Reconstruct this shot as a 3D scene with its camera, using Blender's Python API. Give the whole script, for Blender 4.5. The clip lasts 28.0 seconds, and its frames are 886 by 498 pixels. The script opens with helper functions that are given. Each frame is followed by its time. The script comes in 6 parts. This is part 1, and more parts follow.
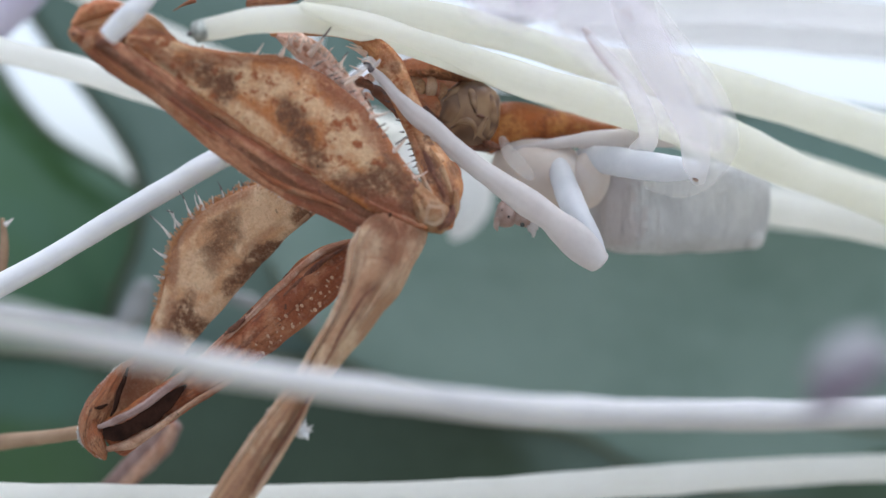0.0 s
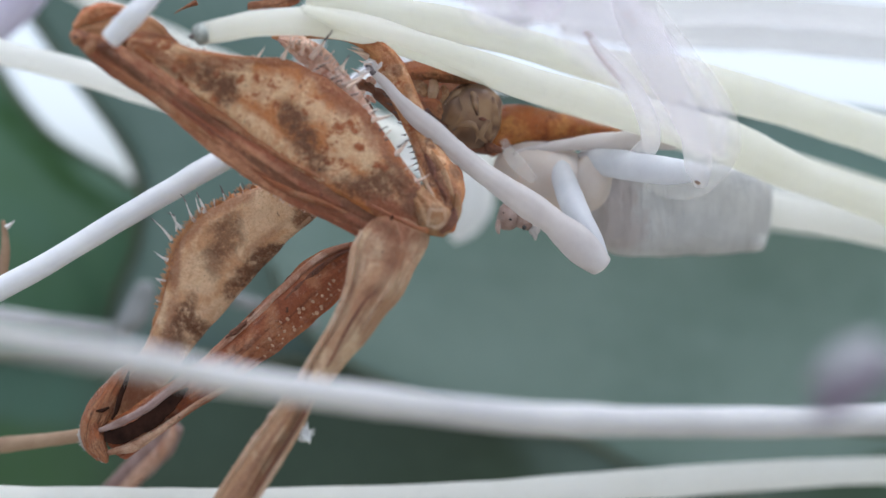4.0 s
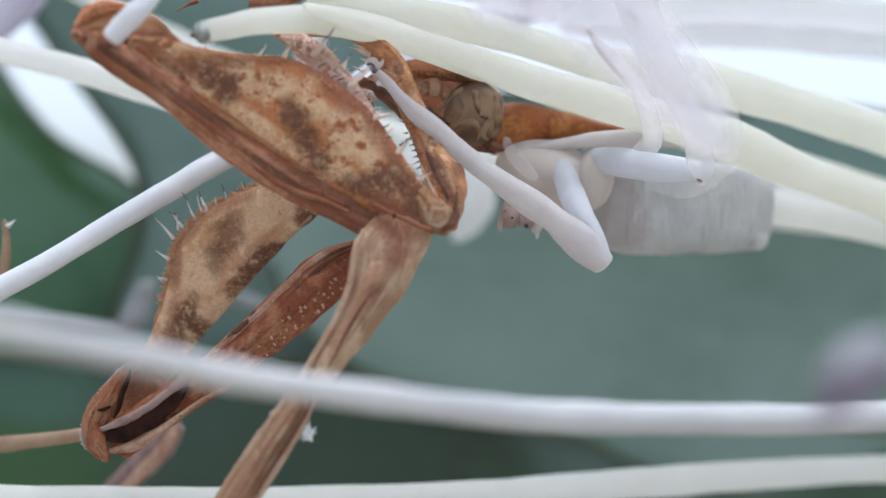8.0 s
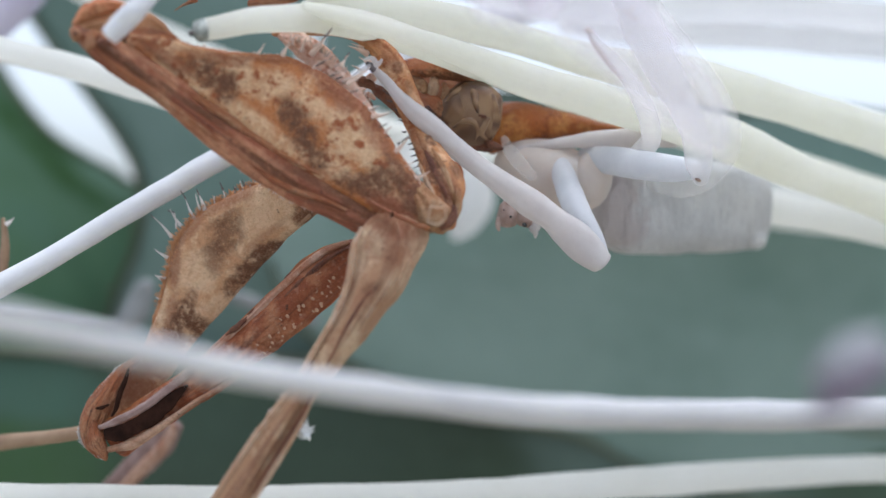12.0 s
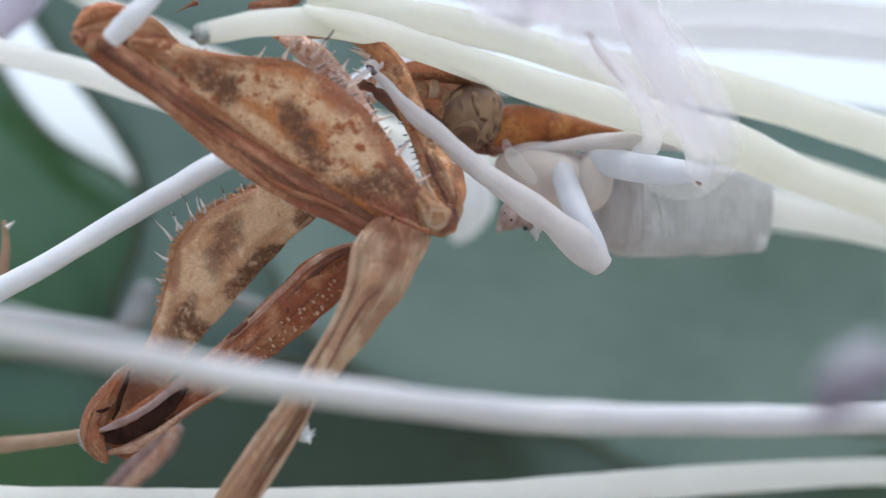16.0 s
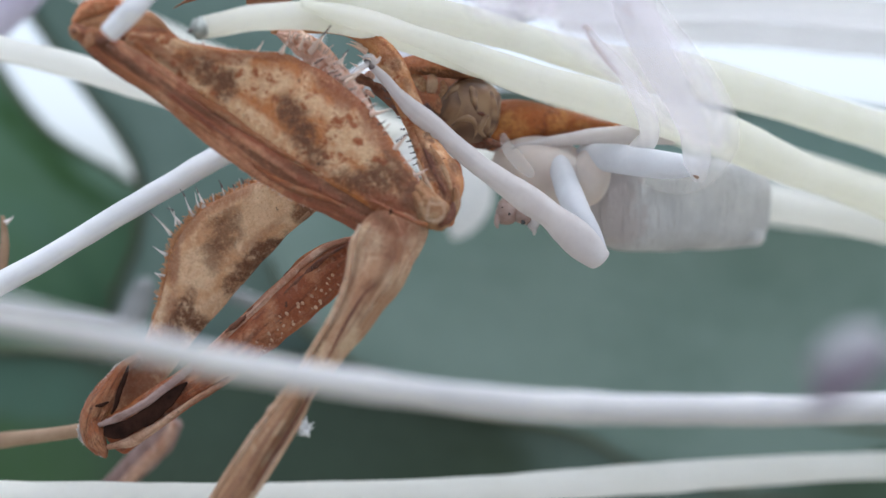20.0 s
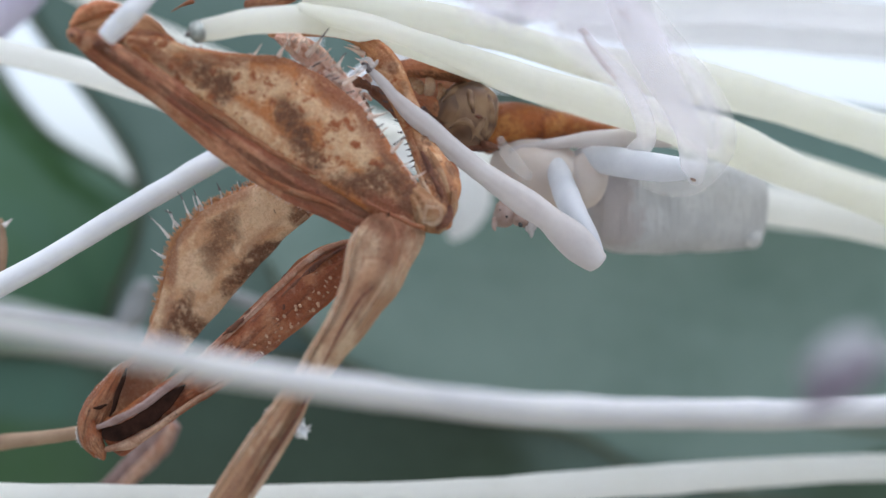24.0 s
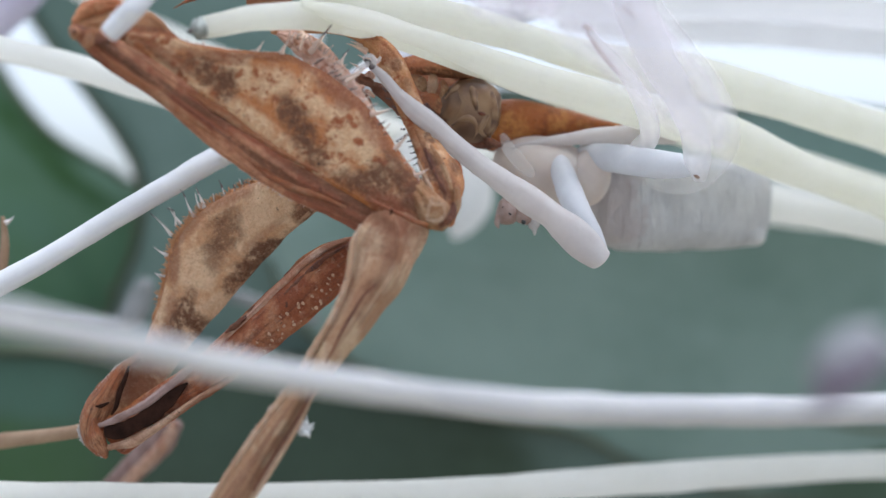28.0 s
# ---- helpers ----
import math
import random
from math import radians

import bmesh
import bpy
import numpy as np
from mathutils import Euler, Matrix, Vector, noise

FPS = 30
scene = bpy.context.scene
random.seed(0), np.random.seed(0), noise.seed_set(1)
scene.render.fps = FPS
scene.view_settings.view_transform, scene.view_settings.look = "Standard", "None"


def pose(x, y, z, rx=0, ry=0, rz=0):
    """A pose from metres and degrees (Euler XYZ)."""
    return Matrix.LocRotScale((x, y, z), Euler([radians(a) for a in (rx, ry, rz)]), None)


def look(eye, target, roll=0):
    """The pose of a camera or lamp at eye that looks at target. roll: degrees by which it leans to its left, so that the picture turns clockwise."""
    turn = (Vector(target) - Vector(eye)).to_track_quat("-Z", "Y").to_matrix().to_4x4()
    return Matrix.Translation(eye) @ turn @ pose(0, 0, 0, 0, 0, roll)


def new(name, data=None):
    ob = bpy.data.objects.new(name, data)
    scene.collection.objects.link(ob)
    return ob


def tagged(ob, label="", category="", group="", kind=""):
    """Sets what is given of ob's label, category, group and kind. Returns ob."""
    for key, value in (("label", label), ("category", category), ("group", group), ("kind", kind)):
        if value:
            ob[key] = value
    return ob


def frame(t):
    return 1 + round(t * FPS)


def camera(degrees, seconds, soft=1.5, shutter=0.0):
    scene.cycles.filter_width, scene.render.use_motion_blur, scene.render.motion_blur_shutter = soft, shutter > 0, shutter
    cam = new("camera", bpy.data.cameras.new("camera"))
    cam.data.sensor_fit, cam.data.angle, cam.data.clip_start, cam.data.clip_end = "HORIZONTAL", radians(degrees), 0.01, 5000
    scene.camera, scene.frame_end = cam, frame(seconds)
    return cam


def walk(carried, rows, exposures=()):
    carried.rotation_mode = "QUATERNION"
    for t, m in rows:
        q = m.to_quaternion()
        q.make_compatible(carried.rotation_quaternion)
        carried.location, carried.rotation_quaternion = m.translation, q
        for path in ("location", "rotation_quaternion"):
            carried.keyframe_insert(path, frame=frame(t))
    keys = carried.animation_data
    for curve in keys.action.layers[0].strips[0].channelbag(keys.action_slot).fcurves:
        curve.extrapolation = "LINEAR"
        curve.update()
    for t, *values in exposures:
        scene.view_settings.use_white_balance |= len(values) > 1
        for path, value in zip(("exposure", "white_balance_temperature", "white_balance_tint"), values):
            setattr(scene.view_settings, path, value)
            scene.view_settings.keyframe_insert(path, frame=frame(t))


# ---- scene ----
# ---- camera and its path (millimetres from the subject's centre, lean in degrees) ----
MM = 0.001
HIGH = 620.0  # the subject hangs 0.62 m above the ground


def place(x, y, z):
    return Vector((x * MM, y * MM, (z + HIGH) * MM))


cam = camera(40, 28.0, soft=1.4)
cam.data.dof.use_dof = True
cam.data.dof.focus_distance = 43.0 * MM
cam.data.dof.aperture_fstop = 36.0
walk(cam, [(t, pose(*place(*eye), 90, -lean, 0)) for t, eye, lean in [
    (0, (0, -43.08, 0), 0),
    (0.5, (-0.002, -43.061, 0.015), -0.01),
    (1, (-0.003, -43.07, 0.028), -0.02),
    (1.5, (-0.019, -43.037, 0.024), -0.01),
    (2, (-0.025, -43.048, 0.028), -0.004),
    (2.5, (-0.027, -43.031, 0.013), 0.02),
    (3, (-0.034, -43.057, 0.025), 0.01),
    (3.5, (-0.052, -43.044, 0.043), -0.008),
    (5.5, (-0.105, -42.965, 0.309), 0.026),
    (6, (-0.13, -42.951, 0.248), 0.016),
    (6.5, (-0.127, -42.955, 0.147), 0.017),
    (7, (-0.125, -42.963, 0.153), -0.014),
    (7.5, (-0.112, -42.961, 0.102), -0.046),
    (8, (-0.13, -42.957, 0.048), -0.055),
    (8.5, (-0.139, -42.992, -0.018), -0.1),
    (9, (-0.099, -43.001, 0.006), -0.096),
    (9.5, (-0.091, -42.974, -0.019), -0.035),
    (10, (-0.066, -43.01, -0.055), -0.038),
    (10.5, (-0.07, -42.968, -0.03), 0.033),
    (11, (-0.072, -42.963, -0.005), 0.098),
    (11.5, (-0.077, -42.955, -0.019), -0.002),
    (12, (-0.068, -42.976, 0.009), 0.045),
    (12.5, (-0.088, -42.95, 0.034), 0.095),
    (14.5, (-0.087, -42.942, 0.025), 0.093),
    (15, (-0.102, -42.956, 0.003), 0.016),
    (15.5, (-0.094, -42.972, 0.081), 0.011),
    (16, (-0.096, -42.974, 0.12), 0.054),
    (16.5, (-0.078, -42.984, 0.061), 0.032),
    (17, (-0.065, -42.969, 0.029), 0.027),
    (17.5, (-0.078, -42.968, 0.055), 0.029),
    (18, (-0.053, -43.006, 0.008), -0.027),
    (18.5, (-0.057, -42.994, 0.005), -0.017),
    (19, (-0.044, -43.006, -0.008), 0.032),
    (19.5, (-0.049, -43.024, -0.041), -0.056),
    (20, (-0.024, -43.063, -0.093), -0.057),
    (20.5, (-0.029, -43.022, -0.106), -0.079),
    (21, (-0.025, -43.032, -0.104), -0.099),
    (21.5, (-0.019, -43.104, -0.182), -0.104),
    (23.5, (0.058, -43.112, -0.163), -0.066),
    (24, (0.068, -43.146, 0.004), -0.061),
    (24.5, (0.011, -43.138, -0.189), -0.094),
    (25, (-0.018, -43.06, 0.044), -0.073),
    (25.5, (-0.048, -43.016, -0.081), -0.09),
    (26, (-0.047, -43.018, -0.054), -0.124),
    (26.5, (-0.053, -43.03, -0.055), -0.101),
    (27, (-0.053, -43.019, -0.058), -0.113),
    (27.5, (-0.05, -43.038, -0.093), -0.101),
    (28, (-0.041, -43.029, -0.09), -0.11),
]], [(0, -0.4, 5850, 9), (28.0, -0.4, 5850, 9)])

# ---- world and sun ----
world = bpy.data.worlds.new("sky")
scene.world = world
world.use_nodes = True
wn = world.node_tree
sky = wn.nodes.new("ShaderNodeTexSky")
sky.sky_type = "NISHITA"
sky.sun_disc = False
sky.sun_elevation = radians(80)
sky.sun_rotation = radians(112)
sky.air_density, sky.dust_density, sky.ozone_density = 1.0, 3.0, 1.0
cloud = wn.nodes.new("ShaderNodeHueSaturation")  # thin white cloud takes most of the blue away
cloud.inputs["Saturation"].default_value = 0.3
cloud.inputs["Value"].default_value = 2.6
wn.links.new(sky.outputs[0], cloud.inputs["Color"])
wn.links.new(cloud.outputs[0], wn.nodes["Background"].inputs[0])
wn.nodes["Background"].inputs[1].default_value = 0.13

sun_data = bpy.data.lights.new("sun", "SUN")
sun_data.energy = 1.15
sun_data.angle = radians(25)
sun_data.color = (1.0, 0.97, 0.93)
sun = new("sun", sun_data)
sun.matrix_world = look((0.2, -0.08, 1.9), (0, 0, 0.62))


# ---- materials ----
class Graph:
    """A node material with short calls; colours are linear rgb."""

    def __init__(self, name):
        self.mat = bpy.data.materials.new(name)
        self.mat.use_nodes = True
        self.t = self.mat.node_tree
        self.b = self.t.nodes["Principled BSDF"]
        tc = self.t.nodes.new("ShaderNodeTexCoord")
        self.uv = tc.outputs["UV"]
        m = self.t.nodes.new("ShaderNodeMapping")
        m.inputs["Scale"].default_value = (1000, 1000, 1000)
        self.t.links.new(tc.outputs["Object"], m.inputs["Vector"])
        self.mm = m.outputs[0]

    def put(self, socket, value):
        if isinstance(value, (int, float)):
            socket.default_value = value
        elif isinstance(value, tuple):
            socket.default_value = (*value, 1.0) if len(value) == 3 and socket.type == "RGBA" else value
        else:
            self.t.links.new(value, socket)

    def scaled(self, vec, s):
        m = self.t.nodes.new("ShaderNodeMapping")
        m.inputs["Scale"].default_value = s
        self.t.links.new(vec, m.inputs["Vector"])
        return m.outputs[0]

    def noise(self, scale, detail=3.0, rough=0.55, vec=None, bend=0.0):
        n = self.t.nodes.new("ShaderNodeTexNoise")
        n.inputs["Scale"].default_value = scale
        n.inputs["Detail"].default_value = detail
        n.inputs["Roughness"].default_value = rough
        n.inputs["Distortion"].default_value = bend
        self.t.links.new(vec or self.mm, n.inputs["Vector"])
        return n.outputs["Fac"]

    def warped(self, scale, much):
        """Millimetre space bent by noise, for ragged outlines."""
        n = self.t.nodes.new("ShaderNodeTexNoise")
        n.inputs["Scale"].default_value = scale
        n.inputs["Detail"].default_value = 4.0
        self.t.links.new(self.mm, n.inputs["Vector"])
        m = self.t.nodes.new("ShaderNodeVectorMath")
        m.operation = "MULTIPLY_ADD"
        m.inputs[1].default_value = (much, much, much)
        self.t.links.new(n.outputs["Color"], m.inputs[0])
        self.t.links.new(self.mm, m.inputs[2])
        return m.outputs[0]

    def cells(self, scale, vec=None):
        n = self.t.nodes.new("ShaderNodeTexVoronoi")
        n.inputs["Scale"].default_value = scale
        self.t.links.new(vec or self.mm, n.inputs["Vector"])
        return n.outputs["Distance"]

    def ramp(self, fac, lo, hi, a=0.0, b=1.0):
        n = self.t.nodes.new("ShaderNodeMapRange")
        n.interpolation_type = "SMOOTHSTEP"
        self.put(n.inputs["Value"], fac)
        n.inputs["From Min"].default_value, n.inputs["From Max"].default_value = lo, hi
        n.inputs["To Min"].default_value, n.inputs["To Max"].default_value = a, b
        return n.outputs[0]

    def math(self, op, a, b=0.0):
        n = self.t.nodes.new("ShaderNodeMath")
        n.operation = op
        self.put(n.inputs[0], a)
        self.put(n.inputs[1], b)
        return n.outputs[0]

    def mix(self, fac, a, b):
        n = self.t.nodes.new("ShaderNodeMix")
        n.data_type = "RGBA"
        self.put(n.inputs["Factor"], fac)
        self.put(n.inputs[6], a)
        self.put(n.inputs[7], b)
        return n.outputs[2]

    def along(self):
        n = self.t.nodes.new("ShaderNodeSeparateXYZ")
        self.t.links.new(self.uv, n.inputs[0])
        return n.outputs[0], n.outputs[1]

    def patch(self, u0, v0, ru, rv, wobble=0.9, scale=1.2):
        """A ragged patch about (u0, v0) of the part's length and girth."""
        u, v = self.along()
        a = self.math("DIVIDE", self.math("SUBTRACT", u, u0), ru)
        b = self.math("DIVIDE", self.math("SUBTRACT", v, v0), rv)
        d = self.math("SQRT", self.math("ADD", self.math("MULTIPLY", a, a), self.math("MULTIPLY", b, b)))
        w = self.math("MULTIPLY", self.math("SUBTRACT", self.noise(scale, 5.0, 0.65), 0.5), wobble * 2)
        return self.ramp(self.math("ADD", d, w), 1.1, 0.6)

    def stain(self, x, z, rx, rz, turn, strength=0.85, wobble=1.0, scale=1.5):
        """A ragged pigment patch about (x, z) millimetres from the subject's centre, turned by degrees."""
        geo = self.t.nodes.new("ShaderNodeNewGeometry")
        m = self.t.nodes.new("ShaderNodeMapping")
        m.vector_type = "TEXTURE"
        m.inputs["Location"].default_value = place(x, 0, z)
        m.inputs["Rotation"].default_value = (0, radians(turn), 0)
        m.inputs["Scale"].default_value = (rx * MM, 1.0, rz * MM)
        self.t.links.new(geo.outputs["Position"], m.inputs["Vector"])
        n = self.t.nodes.new("ShaderNodeSeparateXYZ")
        self.t.links.new(m.outputs[0], n.inputs[0])
        a, b = n.outputs[0], n.outputs[2]
        d = self.math("SQRT", self.math("ADD", self.math("MULTIPLY", a, a), self.math("MULTIPLY", b, b)))
        w = self.math("MULTIPLY", self.math("SUBTRACT", self.noise(scale, 8.0, 0.72, None, 0.6), 0.5), wobble * 2.4)
        return self.math("MULTIPLY", self.ramp(self.math("ADD", d, w), 1.3, 0.5), strength)

    def bump(self, height, strength, distance=0.05):
        n = self.t.nodes.new("ShaderNodeBump")
        n.inputs["Strength"].default_value = strength
        n.inputs["Distance"].default_value = distance * MM
        self.put(n.inputs["Height"], height)
        self.t.links.new(n.outputs[0], self.b.inputs["Normal"])

    def done(self, colour, rough=0.5, gloss=0.4, soft=0.0, radius=(0.5, 0.4, 0.35)):
        self.put(self.b.inputs["Base Color"], colour)
        self.put(self.b.inputs["Roughness"], rough)
        self.b.inputs["Specular IOR Level"].default_value = gloss
        self.b.inputs["Subsurface Weight"].default_value = soft
        self.b.inputs["Subsurface Radius"].default_value = radius
        self.b.inputs["Subsurface Scale"].default_value = MM
        return self.mat


def cuticle(name, base, dark, light, blotch=0.5, spots=0.0, streak=0.5, patches=(), rim=(), rough=0.5, spot_colour=(0.30, 0.085, 0.025), fibre=(5, 42, 1), stains=(), creams=(), rusts=()):
    """Dry brown insect skin: fibres along the part, ragged dark and pale patches, freckles, pale grains."""
    g = Graph(name)
    fib = g.noise(1.0, 5.0, 0.65, g.scaled(g.uv, fibre), 0.8)
    thin = g.noise(1.0, 4.0, 0.7, g.scaled(g.uv, (fibre[0] * 2.2, fibre[1] * 2.6, 1)), 0.4)
    big = g.noise(0.6, 6.0, 0.65)
    fine = g.noise(7.0, 5.0, 0.65)
    c = g.mix(g.ramp(big, 0.47, 0.6), base, light)
    for p in creams:
        c = g.mix(g.stain(*p), c, light)
    for v0, wide in rim:
        u, v = g.along()
        edge = g.math("ADD", g.math("ABSOLUTE", g.math("SUBTRACT", v, v0)), g.math("MULTIPLY", g.math("SUBTRACT", g.noise(1.6, 5.0, 0.7), 0.5), wide * 1.6))
        c = g.mix(g.ramp(edge, wide, wide * 0.4, 0.0, 0.9), c, (0.4, 0.135, 0.04))
    c = g.mix(g.ramp(fib, 0.48, 0.6, 0.0, streak), c, dark)
    c = g.mix(g.ramp(thin, 0.56, 0.72, 0.0, streak * 0.4), c, light)
    c = g.mix(g.ramp(g.noise(1.0, 6.0, 0.72), 0.55, 0.63, 0.0, blotch), c, dark)
    smear = g.noise(1.6, 6.0, 0.75, None, 1.2)
    c = g.mix(g.ramp(smear, 0.5, 0.58, 0.0, 0.4), c, base)
    if spots:
        size = g.ramp(g.noise(0.7, 2.0), 0.3, 0.65, 0.08, 0.36)
        near = g.math("SUBTRACT", size, g.cells(2.1, g.warped(2.4, 0.7)))
        c = g.mix(g.ramp(near, -0.12, 0.14, 0.0, spots), c, spot_colour)
        near = g.math("SUBTRACT", g.ramp(g.noise(1.1, 2.0), 0.32, 0.66, 0.0, 0.34), g.cells(4.6, g.warped(4.0, 0.35)))
        c = g.mix(g.ramp(near, -0.12, 0.1, 0.0, spots * 0.8), c, spot_colour)
    for p in patches:
        m = g.math("MULTIPLY", g.patch(*p), g.ramp(g.noise(3.2, 6.0, 0.75), 0.3, 0.56, 0.2, 0.85))
        c = g.mix(m, c, (0.12, 0.05, 0.029))
    for p in rusts:
        c = g.mix(g.stain(*p), c, (0.25, 0.082, 0.036))
    for p in stains:
        m = g.math("MULTIPLY", g.stain(*p), g.ramp(g.noise(3.2, 6.0, 0.75), 0.32, 0.55, 0.2, 1.0))
        c = g.mix(m, c, (0.125, 0.05, 0.021))
    c = g.mix(g.ramp(g.cells(1.9, g.warped(5.0, 0.4)), 0.11, 0.06, 0.0, 0.75), c, (0.045, 0.02, 0.014))
    c = g.mix(g.ramp(fine, 0.45, 0.75, 0.0, 0.25), c, dark)
    grit = g.noise(17.0, 3.0, 0.6)
    c = g.mix(g.ramp(grit, 0.5, 0.72, 0.0, 0.28), c, dark)
    c = g.mix(g.ramp(grit, 0.5, 0.3, 0.0, 0.2), c, light)
    c = g.mix(g.ramp(g.cells(7.5), 0.13, 0.07, 0.0, 0.3), c, (0.62, 0.47, 0.36))
    h = g.math("ADD", g.math("MULTIPLY", fib, streak), g.math("ADD", g.math("ADD", g.math("MULTIPLY", fine, 0.7), g.math("MULTIPLY", grit, 0.25)), g.math("ADD", g.math("MULTIPLY", thin, streak * 0.4), g.math("MULTIPLY", big, 1.2))))
    g.bump(h, 0.8, 0.16)
    return g.done(c, g.ramp(big, 0.3, 0.7, rough - 0.1, rough + 0.15), 0.35, 0.1, (0.3, 0.12, 0.06))


M_lobe = cuticle("mottled_tan_skin", (0.46, 0.17, 0.05), (0.19, 0.052, 0.016), (0.69, 0.465, 0.275), 0.15, 1.0, 0.1,
                 stains=((-7.55, 5.6, 0.93, 0.45, 20, 1), (-7.15, 5.19, 0.56, 0.41, 45, 0.95), (-8.08, 6.01, 0.56, 0.26, 15, 0.8), (-5.02, 4.41, 0.6, 0.45, 40, 0.95), (-4.65, 3.74, 0.52, 0.89, -28, 1), (-4.17, 3, 0.45, 0.48, 0, 0.9), (-2.68, 2.14, 0.89, 0.48, 12, 1), (-2.01, 2.4, 0.63, 0.33, 30, 0.9), (-1.34, 2.29, 0.41, 0.93, -42, 0.85), (-0.82, 1.36, 0.82, 0.41, 38, 0.8), (-9.01, 5.97, 0.82, 0.13, 38, 0.6), (-5.28, 4.86, 0.37, 0.26, 0, 0.5),),
                 creams=((-6.4, 4.26, 1.49, 0.37, 38, 1, 0.5), (-8.67, 5.49, 1.04, 0.19, 40, 1, 0.5), (-5.84, 5.41, 1.23, 0.6, 12, 0.85), (-3.65, 2.7, 1.49, 0.3, 30, 1, 0.5), (-3.14, 3.74, 1.23, 0.71, 40, 0.95), (-6.68, 5.6, 0.48, 0.52, 0, 0.7), (-8.45, 6.49, 1.3, 0.15, 16, 0.8), (-1.56, 1.6, 0.48, 0.22, 35, 0.6), (-4.35, 4.58, 0.74, 0.41, 30, 0.7), (-9.01, 6.16, 0.74, 0.11, 30, 0.6),), rim=((0.0, 0.1), (1.0, 0.1)),
                 rusts=((-1.75, 1.36, 1.49, 0.37, 28, 1), (-0.82, 1.79, 0.48, 0.86, -42, 0.95), (-2.31, 1.69, 1, 0.26, 28, 0.85), (-3.98, 5.69, 1.12, 0.33, 30, 0.8), (-3.33, 5.08, 1.12, 0.48, 40, 0.75), (-2.31, 3.83, 0.74, 0.41, 55, 0.6), (-2.68, 4.58, 0.93, 0.26, 48, 0.7), (-5.84, 6.2, 1.49, 0.15, 4, 0.7), (-1.75, 3.18, 0.74, 0.22, 58, 0.6), (-8.82, 6.12, 1.12, 0.22, 30, 0.7), (-7.52, 6.2, 1.3, 0.19, 10, 0.6), (-4.17, 2.62, 0.74, 0.19, 32, 0.4), (-9.75, 6.53, 0.56, 0.3, 20, 0.5),))
M_ridge = cuticle("streaked_rust_skin", (0.29, 0.09, 0.042), (0.085, 0.028, 0.018), (0.53, 0.255, 0.14), 0.1, 0.1, 0.7, fibre=(1.6, 10, 1),
                  stains=((-10.53, 6.24, 1.48, 0.17, 40, 1, 0.45), (-9.79, 5.65, 1.3, 0.13, 40, 0.9, 0.45), (-6.65, 3.98, 1.3, 0.2, 26, 1, 0.5), (-5.81, 2.7, 1.85, 0.15, 34, 0.9, 0.45), (-3.96, 2.06, 1.85, 0.17, 28, 0.8, 0.45), (-8.31, 4.74, 1.48, 0.13, 35, 0.9, 0.45), (-2.67, 1.22, 0.93, 0.22, 24, 0.8, 0.5),),
                  creams=((-9.24, 4.83, 1.67, 0.15, 38, 0.95, 0.45), (-8.04, 3.87, 1.3, 0.13, 40, 0.85, 0.45), (-9.52, 5.98, 1.11, 0.09, 40, 0.8, 0.45), (-6, 3.07, 1.3, 0.11, 36, 0.7, 0.45), (-4.52, 1.65, 1.3, 0.11, 24, 0.6, 0.45), (-7.2, 3.28, 0.93, 0.15, 40, 0.7, 0.45),),
                  rusts=((-3.44, 1.42, 1.5, 0.41, 24, 0.8), (-5.31, 2.3, 1.5, 0.22, 34, 0.6), (-11.29, 6.56, 0.93, 0.26, 42, 0.6),))
M_second = cuticle("pale_tan_skin", (0.58, 0.32, 0.165), (0.28, 0.11, 0.045), (0.78, 0.56, 0.36), 0.2, 0.12, 0.1,
                   stains=((-6.92, -0.56, 1.46, 0.5, -40, 1), (-6.38, -0.15, 0.83, 0.38, -30, 1), (-8, 0.4, 0.58, 0.83, 30, 0.75), (-8.52, -0.29, 0.5, 0.67, 0, 0.65), (-8.1, 1.06, 0.83, 0.29, -30, 0.5), (-9.71, -2.48, 0.46, 1.04, 25, 1), (-9.15, -2.85, 0.54, 0.5, 0, 1), (-5.08, 1.31, 0.42, 0.5, 0, 0.8), (-10.08, -3.31, 0.83, 0.5, 0, 0.6), (-7.75, -1.33, 0.46, 0.33, -45, 0.6),),
                   creams=((-9.15, -0.81, 0.88, 1.08, 20, 0.8), (-6.54, 1.17, 1.25, 0.71, -30, 0.8), (-8.31, -2.06, 0.71, 0.38, -45, 0.7), (-5.92, 0.33, 0.83, 0.25, -40, 0.7),), rim=((0.5, 0.06),),
                   rusts=((-7.9, 1.75, 1.5, 0.3, -26, 0.6), (-9.35, 0.75, 0.8, 0.3, -45, 0.6), (-9.95, -0.5, 0.26, 1.1, 8, 0.65), (-11.44, -5.02, 1.26, 0.92, -40, 0.9), (-10.49, -4.18, 1.05, 0.55, -40, 0.6), (-10.17, -2.5, 0.29, 1.26, 12, 0.6), (-5.02, 1.28, 0.42, 0.55, 0, 0.6), (-6.6, 0.44, 1.26, 0.17, -38, 0.35),))
M_shoulder = cuticle("tan_orange_skin", (0.46, 0.22, 0.1), (0.2, 0.075, 0.03), (0.62, 0.38, 0.23), 0.3, 0.3, 0.5, fibre=(2, 8, 1))
M_palp = cuticle("deep_rust_skin", (0.2, 0.075, 0.04), (0.07, 0.028, 0.02), (0.34, 0.16, 0.1), 0.4, 0.2, 0.3)
M_ribbon = cuticle("pinkish_brown_skin", (0.42, 0.2, 0.12), (0.2, 0.075, 0.04), (0.6, 0.4, 0.3), 0.3, 0.1, 0.5, fibre=(2, 8, 1))
